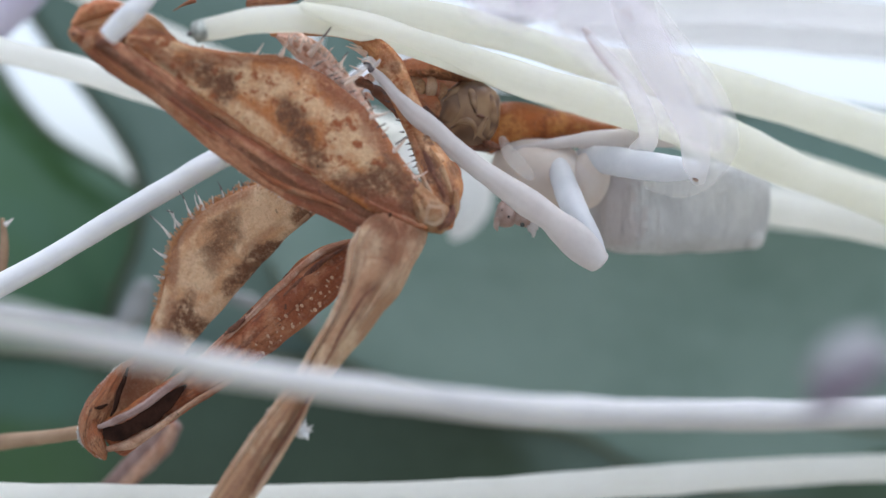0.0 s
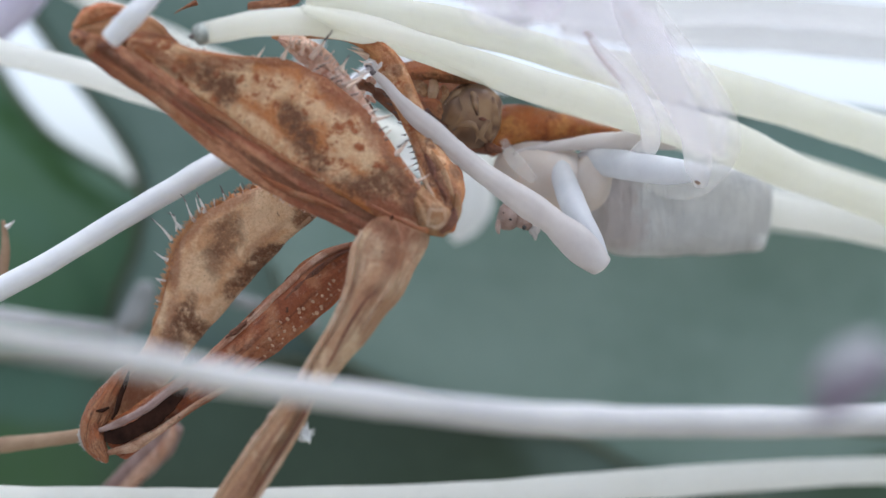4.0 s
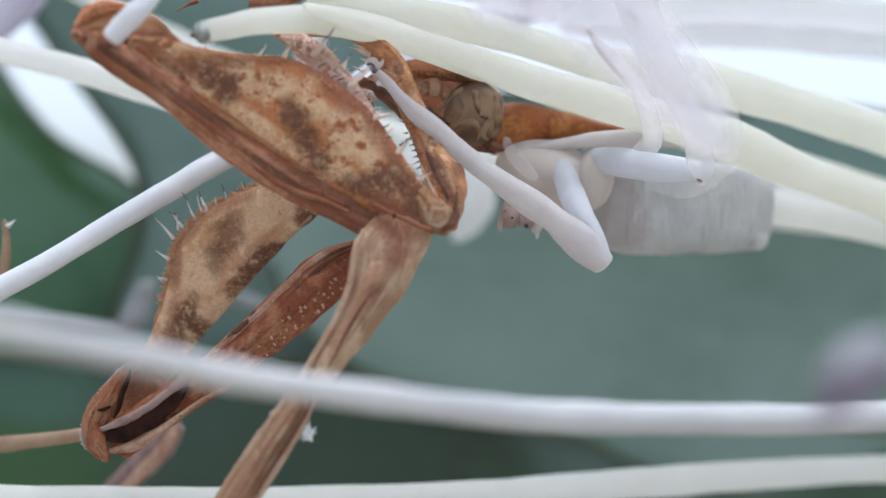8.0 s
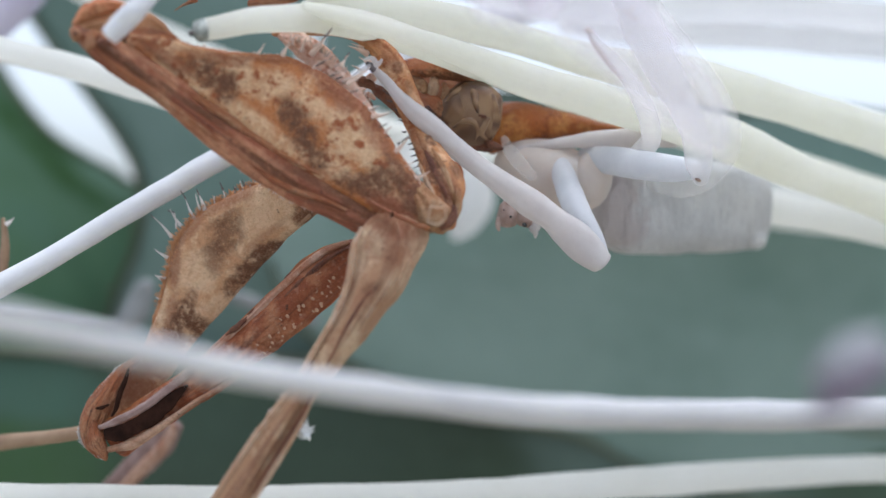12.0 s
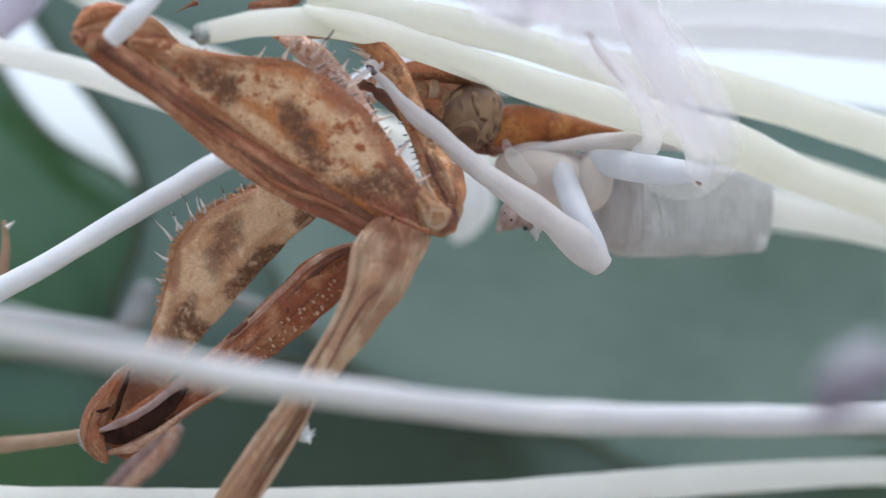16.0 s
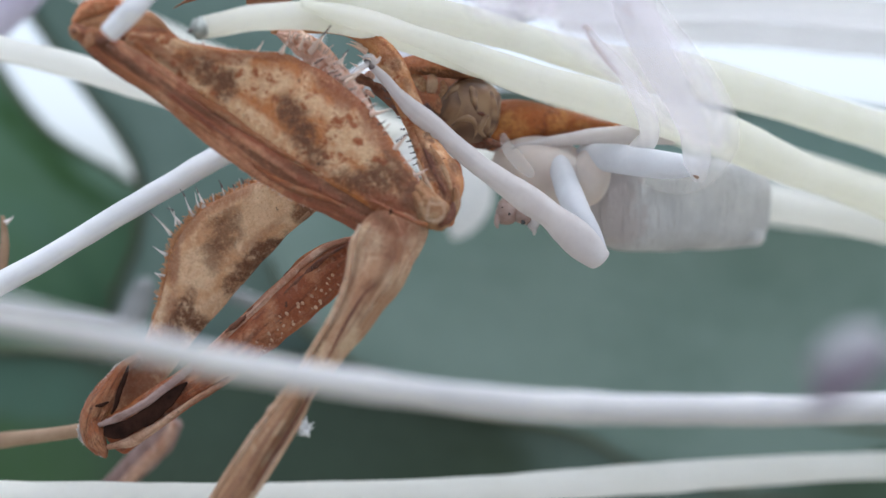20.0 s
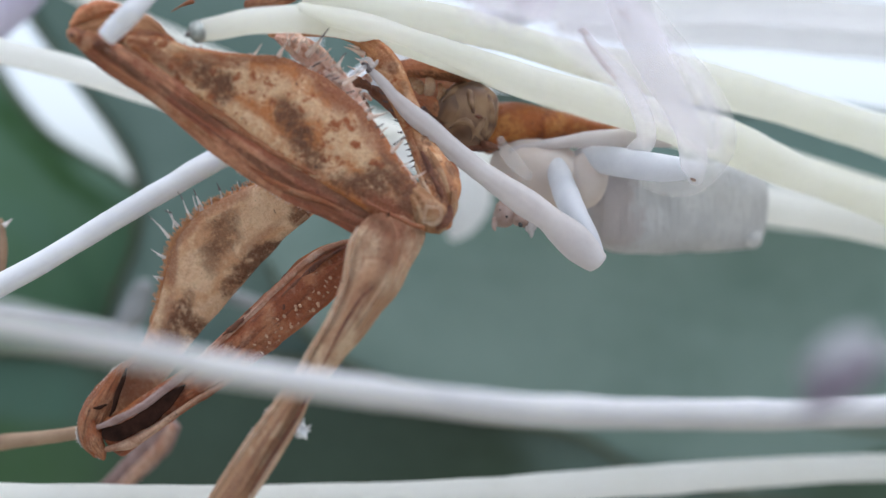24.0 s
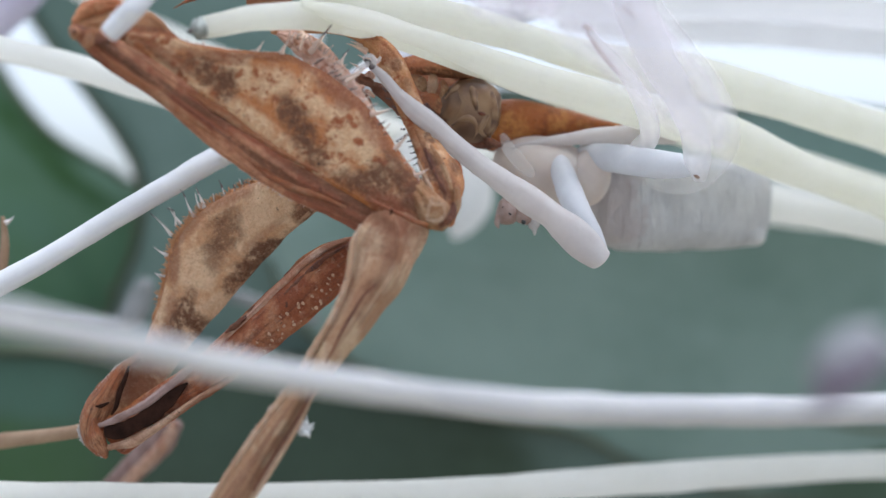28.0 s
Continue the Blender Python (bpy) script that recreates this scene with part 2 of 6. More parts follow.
M_lowlip = cuticle("brown_lip_skin", (0.38, 0.2, 0.12), (0.15, 0.06, 0.035), (0.55, 0.36, 0.25), 0.4, 0.1, 0.5, fibre=(2, 8, 1))
M_flap = cuticle("pinkish_skin", (0.7, 0.44, 0.33), (0.42, 0.18, 0.1), (0.84, 0.64, 0.53), 0.4, 0.7, 0.1, spot_colour=(0.4, 0.12, 0.05))
M_rod = cuticle("dotted_dark_rust_skin", (0.27, 0.073, 0.026), (0.085, 0.026, 0.014), (0.42, 0.17, 0.08), 0.35, 0.2, 0.6, spot_colour=(0.62, 0.42, 0.3), rim=((0.5, 0.1),), fibre=(2.5, 13, 1))
M_leg = cuticle("smooth_tan_brown_skin", (0.4, 0.225, 0.125), (0.18, 0.075, 0.042), (0.58, 0.415, 0.265), 0.3, 0.08, 0.7,
                stains=((-2.11, 0.05, 0.29, 0.65, 20, 0.4), (-1.71, -0.25, 0.22, 0.36, 0, 0.35), (-2.35, -1.26, 0.36, 0.22, -40, 0.5), (-4.62, -5.07, 0.91, 0.16, -60, 0.4), (-5.53, -6.53, 1.27, 0.18, -58, 0.35), (-2.16, 0.84, 0.55, 0.22, 20, 0.35),),
                creams=((-2.8, -0.35, 0.18, 0.91, 5, 0.6), (-1.53, -1.07, 0.44, 0.55, 20, 0.4), (-3.35, -2.16, 0.73, 0.15, -58, 0.5), (-2.62, -2.16, 0.73, 0.18, -52, 0.5),),
                rusts=((-1.72, 0.79, 1.1, 0.44, 15, 0.6), (-1.68, 0.02, 0.4, 0.8, 0, 0.5), (-1.26, 0.29, 0.55, 0.73, 20, 0.4), (-2.63, -1.44, 0.73, 0.18, -55, 0.35),), fibre=(1.8, 13, 1))
M_pale = cuticle("pale_ivory_tan_skin", (0.45, 0.285, 0.175), (0.26, 0.13, 0.07), (0.56, 0.41, 0.29), 0.3, 0.05, 0.4, fibre=(1.8, 8, 1))
M_tibia = cuticle("amber_skin", (0.53, 0.245, 0.1), (0.27, 0.085, 0.03), (0.72, 0.47, 0.28), 0.4, 0.95, 0.2, patches=((0.8, 0.3, 0.05, 0.1, 1.4, 1.5), (0.9, 0.2, 0.05, 0.1, 1.4, 1.5), (0.7, 0.15, 0.03, 0.08, 1.4, 1.5)), rim=((0.0, 0.05),), spot_colour=(0.36, 0.095, 0.025), fibre=(2, 9, 1),
                  stains=((0.42, 2.72, 0.27, 0.42, -20, 0.8), (-0.46, 2.91, 0.15, 0.77, -26, 0.6), (0.21, 1.17, 0.27, 0.31, 0, 0.7), (-1.62, 6.18, 0.19, 0.27, 0, 0.5), (-1.23, 5.6, 0.15, 0.31, 0, 0.5), (-0.17, 2.14, 0.15, 0.58, -26, 0.6),), rusts=((-1.82, 6.4, 0.27, 0.58, -30, 0.6), (-0.85, 3.5, 0.19, 0.77, -25, 0.5), (0.31, 1.95, 0.27, 0.58, -10, 0.5), (-2.4, 7.08, 0.58, 0.15, 20, 0.5),), creams=((-0.95, 4.85, 0.15, 0.77, -22, 0.5), (-0.62, 2.14, 0.15, 0.46, -26, 0.6), (0.02, 2.53, 0.12, 0.58, -22, 0.5),))
M_thorax = cuticle("orange_skin", (0.4, 0.118, 0.024), (0.15, 0.032, 0.01), (0.6, 0.27, 0.075), 0.7, 0.5, 0.1, rim=((0.0, 0.12), (0.5, 0.1)), rough=0.36)
M_head = cuticle("dark_rust_skin", (0.38, 0.13, 0.05), (0.08, 0.03, 0.017), (0.48, 0.24, 0.12), 0.55, 0.3, 0.2)
M_crown = cuticle("rust_red_skin", (0.58, 0.22, 0.1), (0.2, 0.055, 0.022), (0.6, 0.29, 0.14), 0.4, 0.5, 0.1,
                  stains=((-0.29, 6.42, 1.05, 0.15, 6, 0.9), (0.59, 6.3, 0.54, 0.15, 18, 0.8), (1.17, 6.17, 0.42, 0.13, 15, 0.7),))
M_knee = cuticle("ochre_skin", (0.34, 0.165, 0.072), (0.13, 0.05, 0.024), (0.5, 0.32, 0.18), 0.5, 0.25, 0.3)
M_mouth = cuticle("dark_maroon_skin", (0.13, 0.045, 0.025), (0.04, 0.016, 0.012), (0.24, 0.1, 0.055), 0.6, 0.2, 0.3)
M_seam = cuticle("pale_orange_skin", (0.38, 0.145, 0.06), (0.16, 0.05, 0.022), (0.58, 0.33, 0.19), 0.5, 0.2, 0.5)
M_joint = cuticle("red_brown_skin", (0.39, 0.13, 0.05), (0.11, 0.038, 0.02), (0.50, 0.25, 0.13), 0.4, 0.1, 0.75)


def plain(name, c1, c2, rough=0.5, soft=0.0, scale=1.0, bump=0.2, gloss=0.4, radius=(0.5, 0.4, 0.35), streak=0.0, clear=1.0, glow=0.0):
    g = Graph(name)
    n = g.noise(scale, 4.0, 0.6)
    f = g.noise(scale * 9, 3.0, 0.6)
    c = g.mix(g.ramp(n, 0.3, 0.72), c1, c2)
    c = g.mix(g.ramp(f, 0.5, 0.8, 0.0, 0.16), c, tuple(v * 0.82 for v in c1))
    h = f
    if streak:
        s = g.noise(1.0, 3.0, 0.55, g.scaled(g.uv, (1.5, 26, 1)))
        c = g.mix(g.ramp(s, 0.45, 0.75, 0.0, streak), c, c2)
        h = g.math("ADD", s, g.math("MULTIPLY", f, 0.3))
    g.bump(h, bump, 0.05)
    g.b.inputs["Alpha"].default_value = clear
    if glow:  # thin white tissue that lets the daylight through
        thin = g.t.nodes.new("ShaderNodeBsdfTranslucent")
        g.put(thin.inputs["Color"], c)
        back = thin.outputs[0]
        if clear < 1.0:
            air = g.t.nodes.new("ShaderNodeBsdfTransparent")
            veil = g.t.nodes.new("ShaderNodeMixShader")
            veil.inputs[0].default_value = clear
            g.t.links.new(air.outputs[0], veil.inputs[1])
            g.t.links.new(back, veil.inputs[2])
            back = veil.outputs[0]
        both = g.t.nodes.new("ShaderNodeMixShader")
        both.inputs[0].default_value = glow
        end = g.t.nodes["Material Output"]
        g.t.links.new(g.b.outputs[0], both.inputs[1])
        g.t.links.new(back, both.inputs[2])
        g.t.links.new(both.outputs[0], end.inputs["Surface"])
    return g.done(c, g.ramp(f, 0.3, 0.7, rough - 0.06, rough + 0.1), gloss, soft, radius)


def eye_skin():
    """Olive-brown compound eye with wandering pale and dark loops."""
    g = Graph("banded_eye")
    w = g.t.nodes.new("ShaderNodeTexWave")
    w.wave_type = "RINGS"
    w.inputs["Scale"].default_value = 0.55
    w.inputs["Distortion"].default_value = 3.2
    w.inputs["Detail"].default_value = 1.0
    w.inputs["Detail Scale"].default_value = 0.7
    g.t.links.new(g.mm, w.inputs["Vector"])
    loop = w.outputs["Fac"]
    c = g.mix(g.ramp(g.noise(0.8, 5.0), 0.35, 0.68), (0.145, 0.075, 0.037), (0.21, 0.117, 0.06))
    c = g.mix(g.ramp(loop, 0.5, 1.0, 0.0, 0.7), c, (0.27, 0.17, 0.092))
    c = g.mix(g.ramp(loop, 0.4, 0.0, 0.0, 0.7), c, (0.065, 0.029, 0.015))
    g.bump(g.math("ADD", loop, g.math("MULTIPLY", g.cells(16.0), 0.2)), 0.3, 0.1)
    return g.done(c, 0.36, 0.45)


def leaf_skin(name, c1, c2, c3, streaks=()):
    """Broad leaf: faint veins along it, mottling and a waxy bloom."""
    g = Graph(name)
    vein = g.noise(1.0, 3.0, 0.5, g.scaled(g.uv, (4, 60, 1)), 0.3)
    big = g.noise(0.045, 4.0, 0.6)
    fine = g.noise(0.9, 4.0, 0.65)
    c = g.mix(g.ramp(big, 0.32, 0.68), c1, c2)
    c = g.mix(g.ramp(vein, 0.45, 0.7, 0.0, 0.2), c, c3)
    for tint, p in streaks:
        c = g.mix(g.stain(*p, 0.5, 0.1), c, tint)
    c = g.mix(g.ramp(fine, 0.4, 0.75, 0.0, 0.3), c, c3)
    g.bump(g.math("ADD", vein, g.math("MULTIPLY", fine, 0.5)), 0.3, 0.2)
    return g.done(c, g.ramp(big, 0.3, 0.7, 0.45, 0.65), 0.4)


def abdomen_skin():
    g = Graph("wrinkled_grey_white_skin")
    wr = g.noise(1.0, 4.0, 0.65, g.scaled(g.mm, (4.5, 2.0, 0.6)), 1.0)
    n = g.noise(0.5, 4.0)
    c = g.mix(g.ramp(n, 0.35, 0.7), (0.55, 0.555, 0.555), (0.68, 0.68, 0.675))
    c = g.mix(g.math("MULTIPLY", g.patch(0.02, 0.2, 0.2, 0.4, 0.9), 0.6), c, (0.46, 0.39, 0.38))
    c = g.mix(g.ramp(g.noise(9.0, 2.0), 0.6, 0.8, 0.0, 0.4), c, (0.42, 0.36, 0.36))
    c = g.mix(g.ramp(wr, 0.5, 0.72, 0.0, 0.35), c, (0.45, 0.43, 0.44))
    g.bump(g.math("ADD", wr, g.math("MULTIPLY", g.noise(7.0), 0.3)), 1.0, 0.35)
    return g.done(c, 0.6, 0.3, 0.5, (0.9, 0.85, 0.8))


M_eye = eye_skin()
M_abdomen = abdomen_skin()
M_white = plain("ivory_filament", (0.845, 0.84, 0.755), (0.89, 0.885, 0.815), 0.45, 0.7, 0.35, 0.18, 0.35, (1.4, 1.4, 1.2), streak=0.35, glow=0.65)
# Shaded copy of the white filament: the front stamen's shade is in its grey.
M_front = plain("shade_grey_filament", (0.435, 0.43, 0.44), (0.5, 0.495, 0.5), 0.7, 0.7, 0.35, 0.18, 0.08, (1.4, 1.4, 1.2), streak=0.3)
# White stamens too, with shade put into a darker, cooler base colour.
M_dimwhite = plain("white_filament", (0.56, 0.565, 0.595), (0.63, 0.635, 0.66), 0.45, 0.7, 0.35, 0.18, 0.35, (1.4, 1.4, 1.2), streak=0.3)
M_pearl = plain("pearl_white_filament", (0.91, 0.905, 0.86), (0.935, 0.93, 0.895), 0.45, 0.6, 0.35, 0.18, 0.35, (1.4, 1.4, 1.4), streak=0.3, glow=0.65)
# Lit copy of the white filament: bright back light is put into its colour.
M_litwhite = plain("lit_filament", (0.91, 0.905, 0.905), (0.95, 0.945, 0.94), 0.5, 0.0, 0.35, 0.15, 0.3, streak=0.2, glow=0.88)
M_lilac = plain("lilac_filament", (0.88, 0.82, 0.9), (0.92, 0.88, 0.93), 0.7, 0.0, 0.4, 0.03, 0.05, (1.5, 1.4, 1.5), clear=0.27, glow=0.5)
M_lavender = plain("lavender_filament", (0.66, 0.62, 0.73), (0.75, 0.72, 0.8), 0.5, 0.4, 0.4, 0.1, 0.3, (1.4, 1.3, 1.5), glow=0.4)
M_anther = plain("purple_anther_skin", (0.225, 0.225, 0.24), (0.29, 0.285, 0.305), 0.6, 0.05, 0.5, 0.4)
M_greyish = plain("pale_grey_lilac_skin", (0.19, 0.205, 0.2), (0.26, 0.265, 0.27), 0.6, 0.2, 0.5, 0.3)
M_lobepurple = plain("dark_purple_skin", (0.095, 0.068, 0.105), (0.17, 0.13, 0.175), 0.6, 0.0, 0.6, 0.3)
M_spleg = plain("milky_leg_skin", (0.7, 0.655, 0.645), (0.77, 0.73, 0.715), 0.6, 0.4, 0.8, 0.12, 0.2, (1.3, 1.2, 1.15), glow=0.42)
M_spblue = plain("bluish_white_leg_skin", (0.74, 0.75, 0.785), (0.81, 0.82, 0.85), 0.55, 0.4, 0.8, 0.1, 0.25, (1.2, 1.3, 1.3), glow=0.4)
M_spgrey = plain("translucent_grey_leg_skin", (0.82, 0.79, 0.79), (0.89, 0.87, 0.86), 0.65, 0.0, 1.0, 0.08, 0.1, (1.4, 1.3, 1.3), clear=0.42, glow=0.5)
M_spglass = plain("glassy_leg_skin", (0.86, 0.84, 0.83), (0.91, 0.9, 0.88), 0.7, 0.0, 1.0, 0.04, 0.08, (1.4, 1.3, 1.3), clear=0.17, glow=0.5)
M_spbody = plain("cream_body_skin", (0.74, 0.66, 0.605), (0.8, 0.73, 0.68), 0.6, 0.4, 0.7, 0.15, 0.2, (1.3, 1.1, 0.9), glow=0.42)
M_spface = plain("pinkish_face_skin", (0.3, 0.2, 0.17), (0.44, 0.34, 0.3), 0.6, 0.2, 1.8, 0.5)
M_speck = plain("tan_speck", (0.2, 0.13, 0.1), (0.32, 0.22, 0.17), 0.6, 0.0, 2.0)
M_claw = plain("dark_claw", (0.06, 0.05, 0.05), (0.16, 0.13, 0.13), 0.4, 0.0, 2.0)
M_spoteye = plain("black_eye", (0.012, 0.012, 0.015), (0.03, 0.03, 0.03), 0.15, 0.0, 2.0, 0.0, 0.6)
M_spine = plain("pale_spine", (0.5, 0.34, 0.26), (0.66, 0.5, 0.42), 0.45, 0.5, 2.0)
M_grain = plain("pale_granule", (0.38, 0.215, 0.13), (0.5, 0.31, 0.2), 0.6, 0.0, 2.0)
M_palelip = plain("pinkish_grey_skin", (0.2, 0.125, 0.105), (0.33, 0.235, 0.215), 0.6, 0.2, 1.5, 0.4, 0.25, streak=0.4)
M_edge = plain("rusty_edge_skin", (0.4, 0.17, 0.065), (0.55, 0.28, 0.13), 0.6, 0.1, 2.0, 0.4)
M_spinew = plain("whitish_spine", (0.5, 0.44, 0.41), (0.68, 0.64, 0.62), 0.4, 0.5, 2.0)
# Near-black for one speck; on grooves and creases the shade is put into colour.
M_dark = plain("groove_shade_and_speck", (0.013, 0.006, 0.004), (0.04, 0.017, 0.011), 0.85, 0.0, 1.4, 0.5, 0.1)
M_dried = plain("dried_tip_skin", (0.20, 0.22, 0.2), (0.5, 0.52, 0.48), 0.6, 0.1, 2.5, 0.5)
M_stalk = plain("dry_stalk_skin", (0.24, 0.145, 0.085), (0.34, 0.23, 0.145), 0.6, 0.0, 0.8, 0.4, streak=0.4)
M_crumb = plain("white_crumb", (0.66, 0.68, 0.68), (0.85, 0.86, 0.86), 0.5, 0.2, 3.0, 0.6)
M_teal = leaf_skin("blue_green_leaf", (0.125, 0.2, 0.172), (0.215, 0.3, 0.27), (0.215, 0.3, 0.272))
# Shaded copy of the blue-green leaf, with the shade put into its colour.
M_shade = leaf_skin("shaded_blue_green_leaf", (0.085, 0.145, 0.115), (0.145, 0.215, 0.19), (0.17, 0.24, 0.22))
M_green = leaf_skin("green_leaf", (0.075, 0.17, 0.075), (0.105, 0.21, 0.12), (0.12, 0.22, 0.145),
                    streaks=(((0.035, 0.11, 0.02), (-29.67, 7.1, 7.27, 1.45, 44, 0.85)), ((0.24, 0.4, 0.29), (-24.75, 4.96, 3.85, 1.03, 28, 0.8)), ((0.1, 0.2, 0.14), (-30.95, 1.75, 3.85, 1.71, 40, 0.4)), ((0.05, 0.12, 0.06), (-27.53, -1.67, 3.85, 0.85, 60, 0.3))))
# The shade under the other leaves is put into this dark green.
M_deep = leaf_skin("shaded_green_leaf", (0.021, 0.042, 0.021), (0.043, 0.078, 0.045), (0.055, 0.092, 0.06),
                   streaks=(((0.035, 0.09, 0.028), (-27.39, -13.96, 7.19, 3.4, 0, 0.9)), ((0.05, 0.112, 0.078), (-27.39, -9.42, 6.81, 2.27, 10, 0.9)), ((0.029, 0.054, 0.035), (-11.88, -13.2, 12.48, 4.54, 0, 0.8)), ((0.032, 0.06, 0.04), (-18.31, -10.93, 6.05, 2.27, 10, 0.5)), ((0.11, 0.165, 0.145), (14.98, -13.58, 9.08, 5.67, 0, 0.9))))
M_margin = plain("leaf_margin_skin", (0.075, 0.085, 0.05), (0.11, 0.12, 0.075), 0.5, 0.1, 0.3)
M_soil = plain("pale_bounce_ground", (0.30, 0.27, 0.22), (0.40, 0.37, 0.31), 0.9, 0.0, 0.02, 0.8)


# ---- shapes ----
WHERE = {}


def thing(name, at, label, category, group="", kind=""):
    ob = new(name)
    ob.empty_display_size = 0.002
    ob.location = place(*at)
    WHERE[ob.name] = ob.location.copy()
    return tagged(ob, label, category, group, kind)


def part(name, bm, material, parent=None, label=""):
    """Links a bmesh, given in millimetres about the subject, as one mesh at its own middle."""
    vs = [v.co.copy() for v in bm.verts]
    mid = Vector([(min(v[i] for v in vs) + max(v[i] for v in vs)) / 2 for i in range(3)])
    for v in bm.verts:
        v.co = (v.co - mid) * MM
    bmesh.ops.recalc_face_normals(bm, faces=bm.faces)
    me = bpy.data.meshes.new(name)
    bm.to_mesh(me)
    bm.free()
    for p in me.polygons:
        p.use_smooth = True
    me.materials.append(material)
    ob = new(name, me)
    at = place(*mid)
    WHERE[ob.name] = at
    if parent:
        ob.parent = parent
        ob.location = at - WHERE[parent.name]
    else:
        ob.location = at
    if label:
        ob["label"] = label
    return ob


def glide(rows, per=6):
    """A smooth run of rows through the given ones."""
    r = [np.array(q, float) for q in rows]
    r = [2 * r[0] - r[1]] + r + [2 * r[-1] - r[-2]]
    out = []
    for i in range(1, len(r) - 2):
        p0, p1, p2, p3 = r[i - 1:i + 3]
        for k in range(per):
            t = k / per
            q = 0.5 * (2 * p1 + (p2 - p0) * t + (2 * p0 - 5 * p1 + 4 * p2 - p3) * t * t + (3 * p1 - p0 - 3 * p2 + p3) * t ** 3)
            q[3:] = np.maximum(q[3:], 0.02)
            out.append(q)
    out.append(r[-2])
    return out


def loft(rows, sides=16, per=6, rough=0.0, grain=1.0, ribs=0.0, rib_n=7, square=2.0, cap=0.8, keel=0.0, folds=0.0, fold_n=4.0, bm=None):
    """A closed limb through rows (x, y, z, half width, half depth): the width lies across the view, the depth along it."""
    bm = bm or bmesh.new()
    uv = bm.loops.layers.uv.verify()
    rows = [(*q, q[3]) if len(q) == 4 else q for q in rows]
    run = glide(rows, per)
    # rounded ends
    def ends(a, b):
        out = []
        step = (a[:3] - b[:3]) / (np.linalg.norm(a[:3] - b[:3]) + 1e-9)
        for s in (0.95, 0.8, 0.5):
            q = a.copy()
            q[:3] = a[:3] + step * cap * min(a[3], a[4]) * math.sqrt(1 - s * s)
            q[3:] = a[3:] * s
            out.append(q)
        return out
    run = ends(run[0], run[1])[::-1] + run + ends(run[-1], run[-2])
    length = [0.0]
    for a, b in zip(run, run[1:]):
        length.append(length[-1] + float(np.linalg.norm(b[:3] - a[:3])))
    rings = []
    depth = Vector((0, 1, 0))
    for i, q in enumerate(run):
        a, b = run[max(i - 1, 0)], run[min(i + 1, len(run) - 1)]
        tan = Vector(b[:3] - a[:3]).normalized()
        wide = tan.cross(depth)
        wide = wide.normalized() if wide.length > 0.05 else Vector((0, 0, 1))
        thick = tan.cross(wide).normalized()
        if thick.y > 0:
            thick = -thick
        ring = []
        for k in range(sides):
            th = 2 * math.pi * k / sides
            c, s = math.cos(th), math.sin(th)
            e = 2.0 / square
            x, y = math.copysign(abs(c) ** e, c), math.copysign(abs(s) ** e, s)
            y += keel * (1 - abs(c)) * (1 if s > 0 else 0)
            p = Vector(q[:3]) + wide * x * q[3] + thick * y * q[4]
            out = (wide * c * q[3] + thick * s * q[4])
            amp = rough * noise.noise(p * grain) + 0.5 * rough * noise.noise(p * grain * 2.7) + ribs * math.cos(rib_n * th + 1.5 * noise.noise(p * 0.4))
            amp += folds * (noise.noise(Vector((length[i] * 0.28, c * fold_n, s * fold_n))) + 0.5 * noise.noise(Vector((length[i] * 0.6 + 9, c * fold_n * 2.2, s * fold_n * 2.2))))
            p += out.normalized() * amp * min(1.0, q[3] * 3)
            ring.append(bm.verts.new(p))
        rings.append(ring)
    tot = length[-1] + 1e-9
    for i in range(len(rings) - 1):
        for k in range(sides):
            k2 = (k + 1) % sides
            f = bm.faces.new((rings[i][k], rings[i][k2], rings[i + 1][k2], rings[i + 1][k]))
            for lp, (u, v) in zip(f.loops, ((length[i], k), (length[i], k + 1), (length[i + 1], k + 1), (length[i + 1], k))):
                lp[uv].uv = (u / tot, v / sides)
    for ring, u in ((rings[0], 0.0), (rings[-1], 1.0)):
        f = bm.faces.new(ring)
        for k, lp in enumerate(f.loops):
            lp[uv].uv = (u, k / sides)
    return bm


def blob(at, size, turn=(0, 0, 0), rough=0.0, grain=1.0, square=2.0, bm=None, seg=28):
    """A rounded lump: half sizes in millimetres, turned by degrees."""
    bm = bm or bmesh.new()
    lay = bm.verts.layers.float_vector.verify()
    uv = bm.loops.layers.uv.verify()
    made = bmesh.ops.create_uvsphere(bm, u_segments=seg, v_segments=seg // 2 + 4, radius=1.0, calc_uvs=False)
    m = Euler([radians(a) for a in turn]).to_matrix()
    e = 2.0 / square
    for v in made["verts"]:
        n = v.co.normalized()
        v.co = Vector([math.copysign(abs(c) ** e, c) * s for c, s in zip(n, size)])
        v.co += n * rough * (noise.noise(v.co * grain) + 0.5 * noise.noise(v.co * grain * 2.6))
        v[lay] = n
    for f in {f for v in made["verts"] for f in v.link_faces}:
        for lp in f.loops:
            n = lp.vert[lay]
            lp[uv].uv = (n.x * 0.5 + 0.5, n.z * 0.25 + 0.25)
    for v in made["verts"]:
        v.co = m @ v.co + Vector(at)
    return bm


def thorn(a, b, r, bend=0.15, bm=None):
    a, b = Vector(a), Vector(b)
    side = (b - a).cross(Vector((0, 1, 0)))
    m = (a + b) / 2 + side * bend
    return loft([(*a, r * 1.25, r), (*m, r * 0.55, r * 0.5), (*b, r * 0.1, r * 0.1)], sides=8, per=3, cap=0.4, bm=bm)


def thorns(parent, rows, material, name="spine", label=""):
    for i, (a, b, r) in enumerate(rows):
        part(name, thorn(a, b, r, 0.04 if i % 2 else -0.03), material, parent, label)


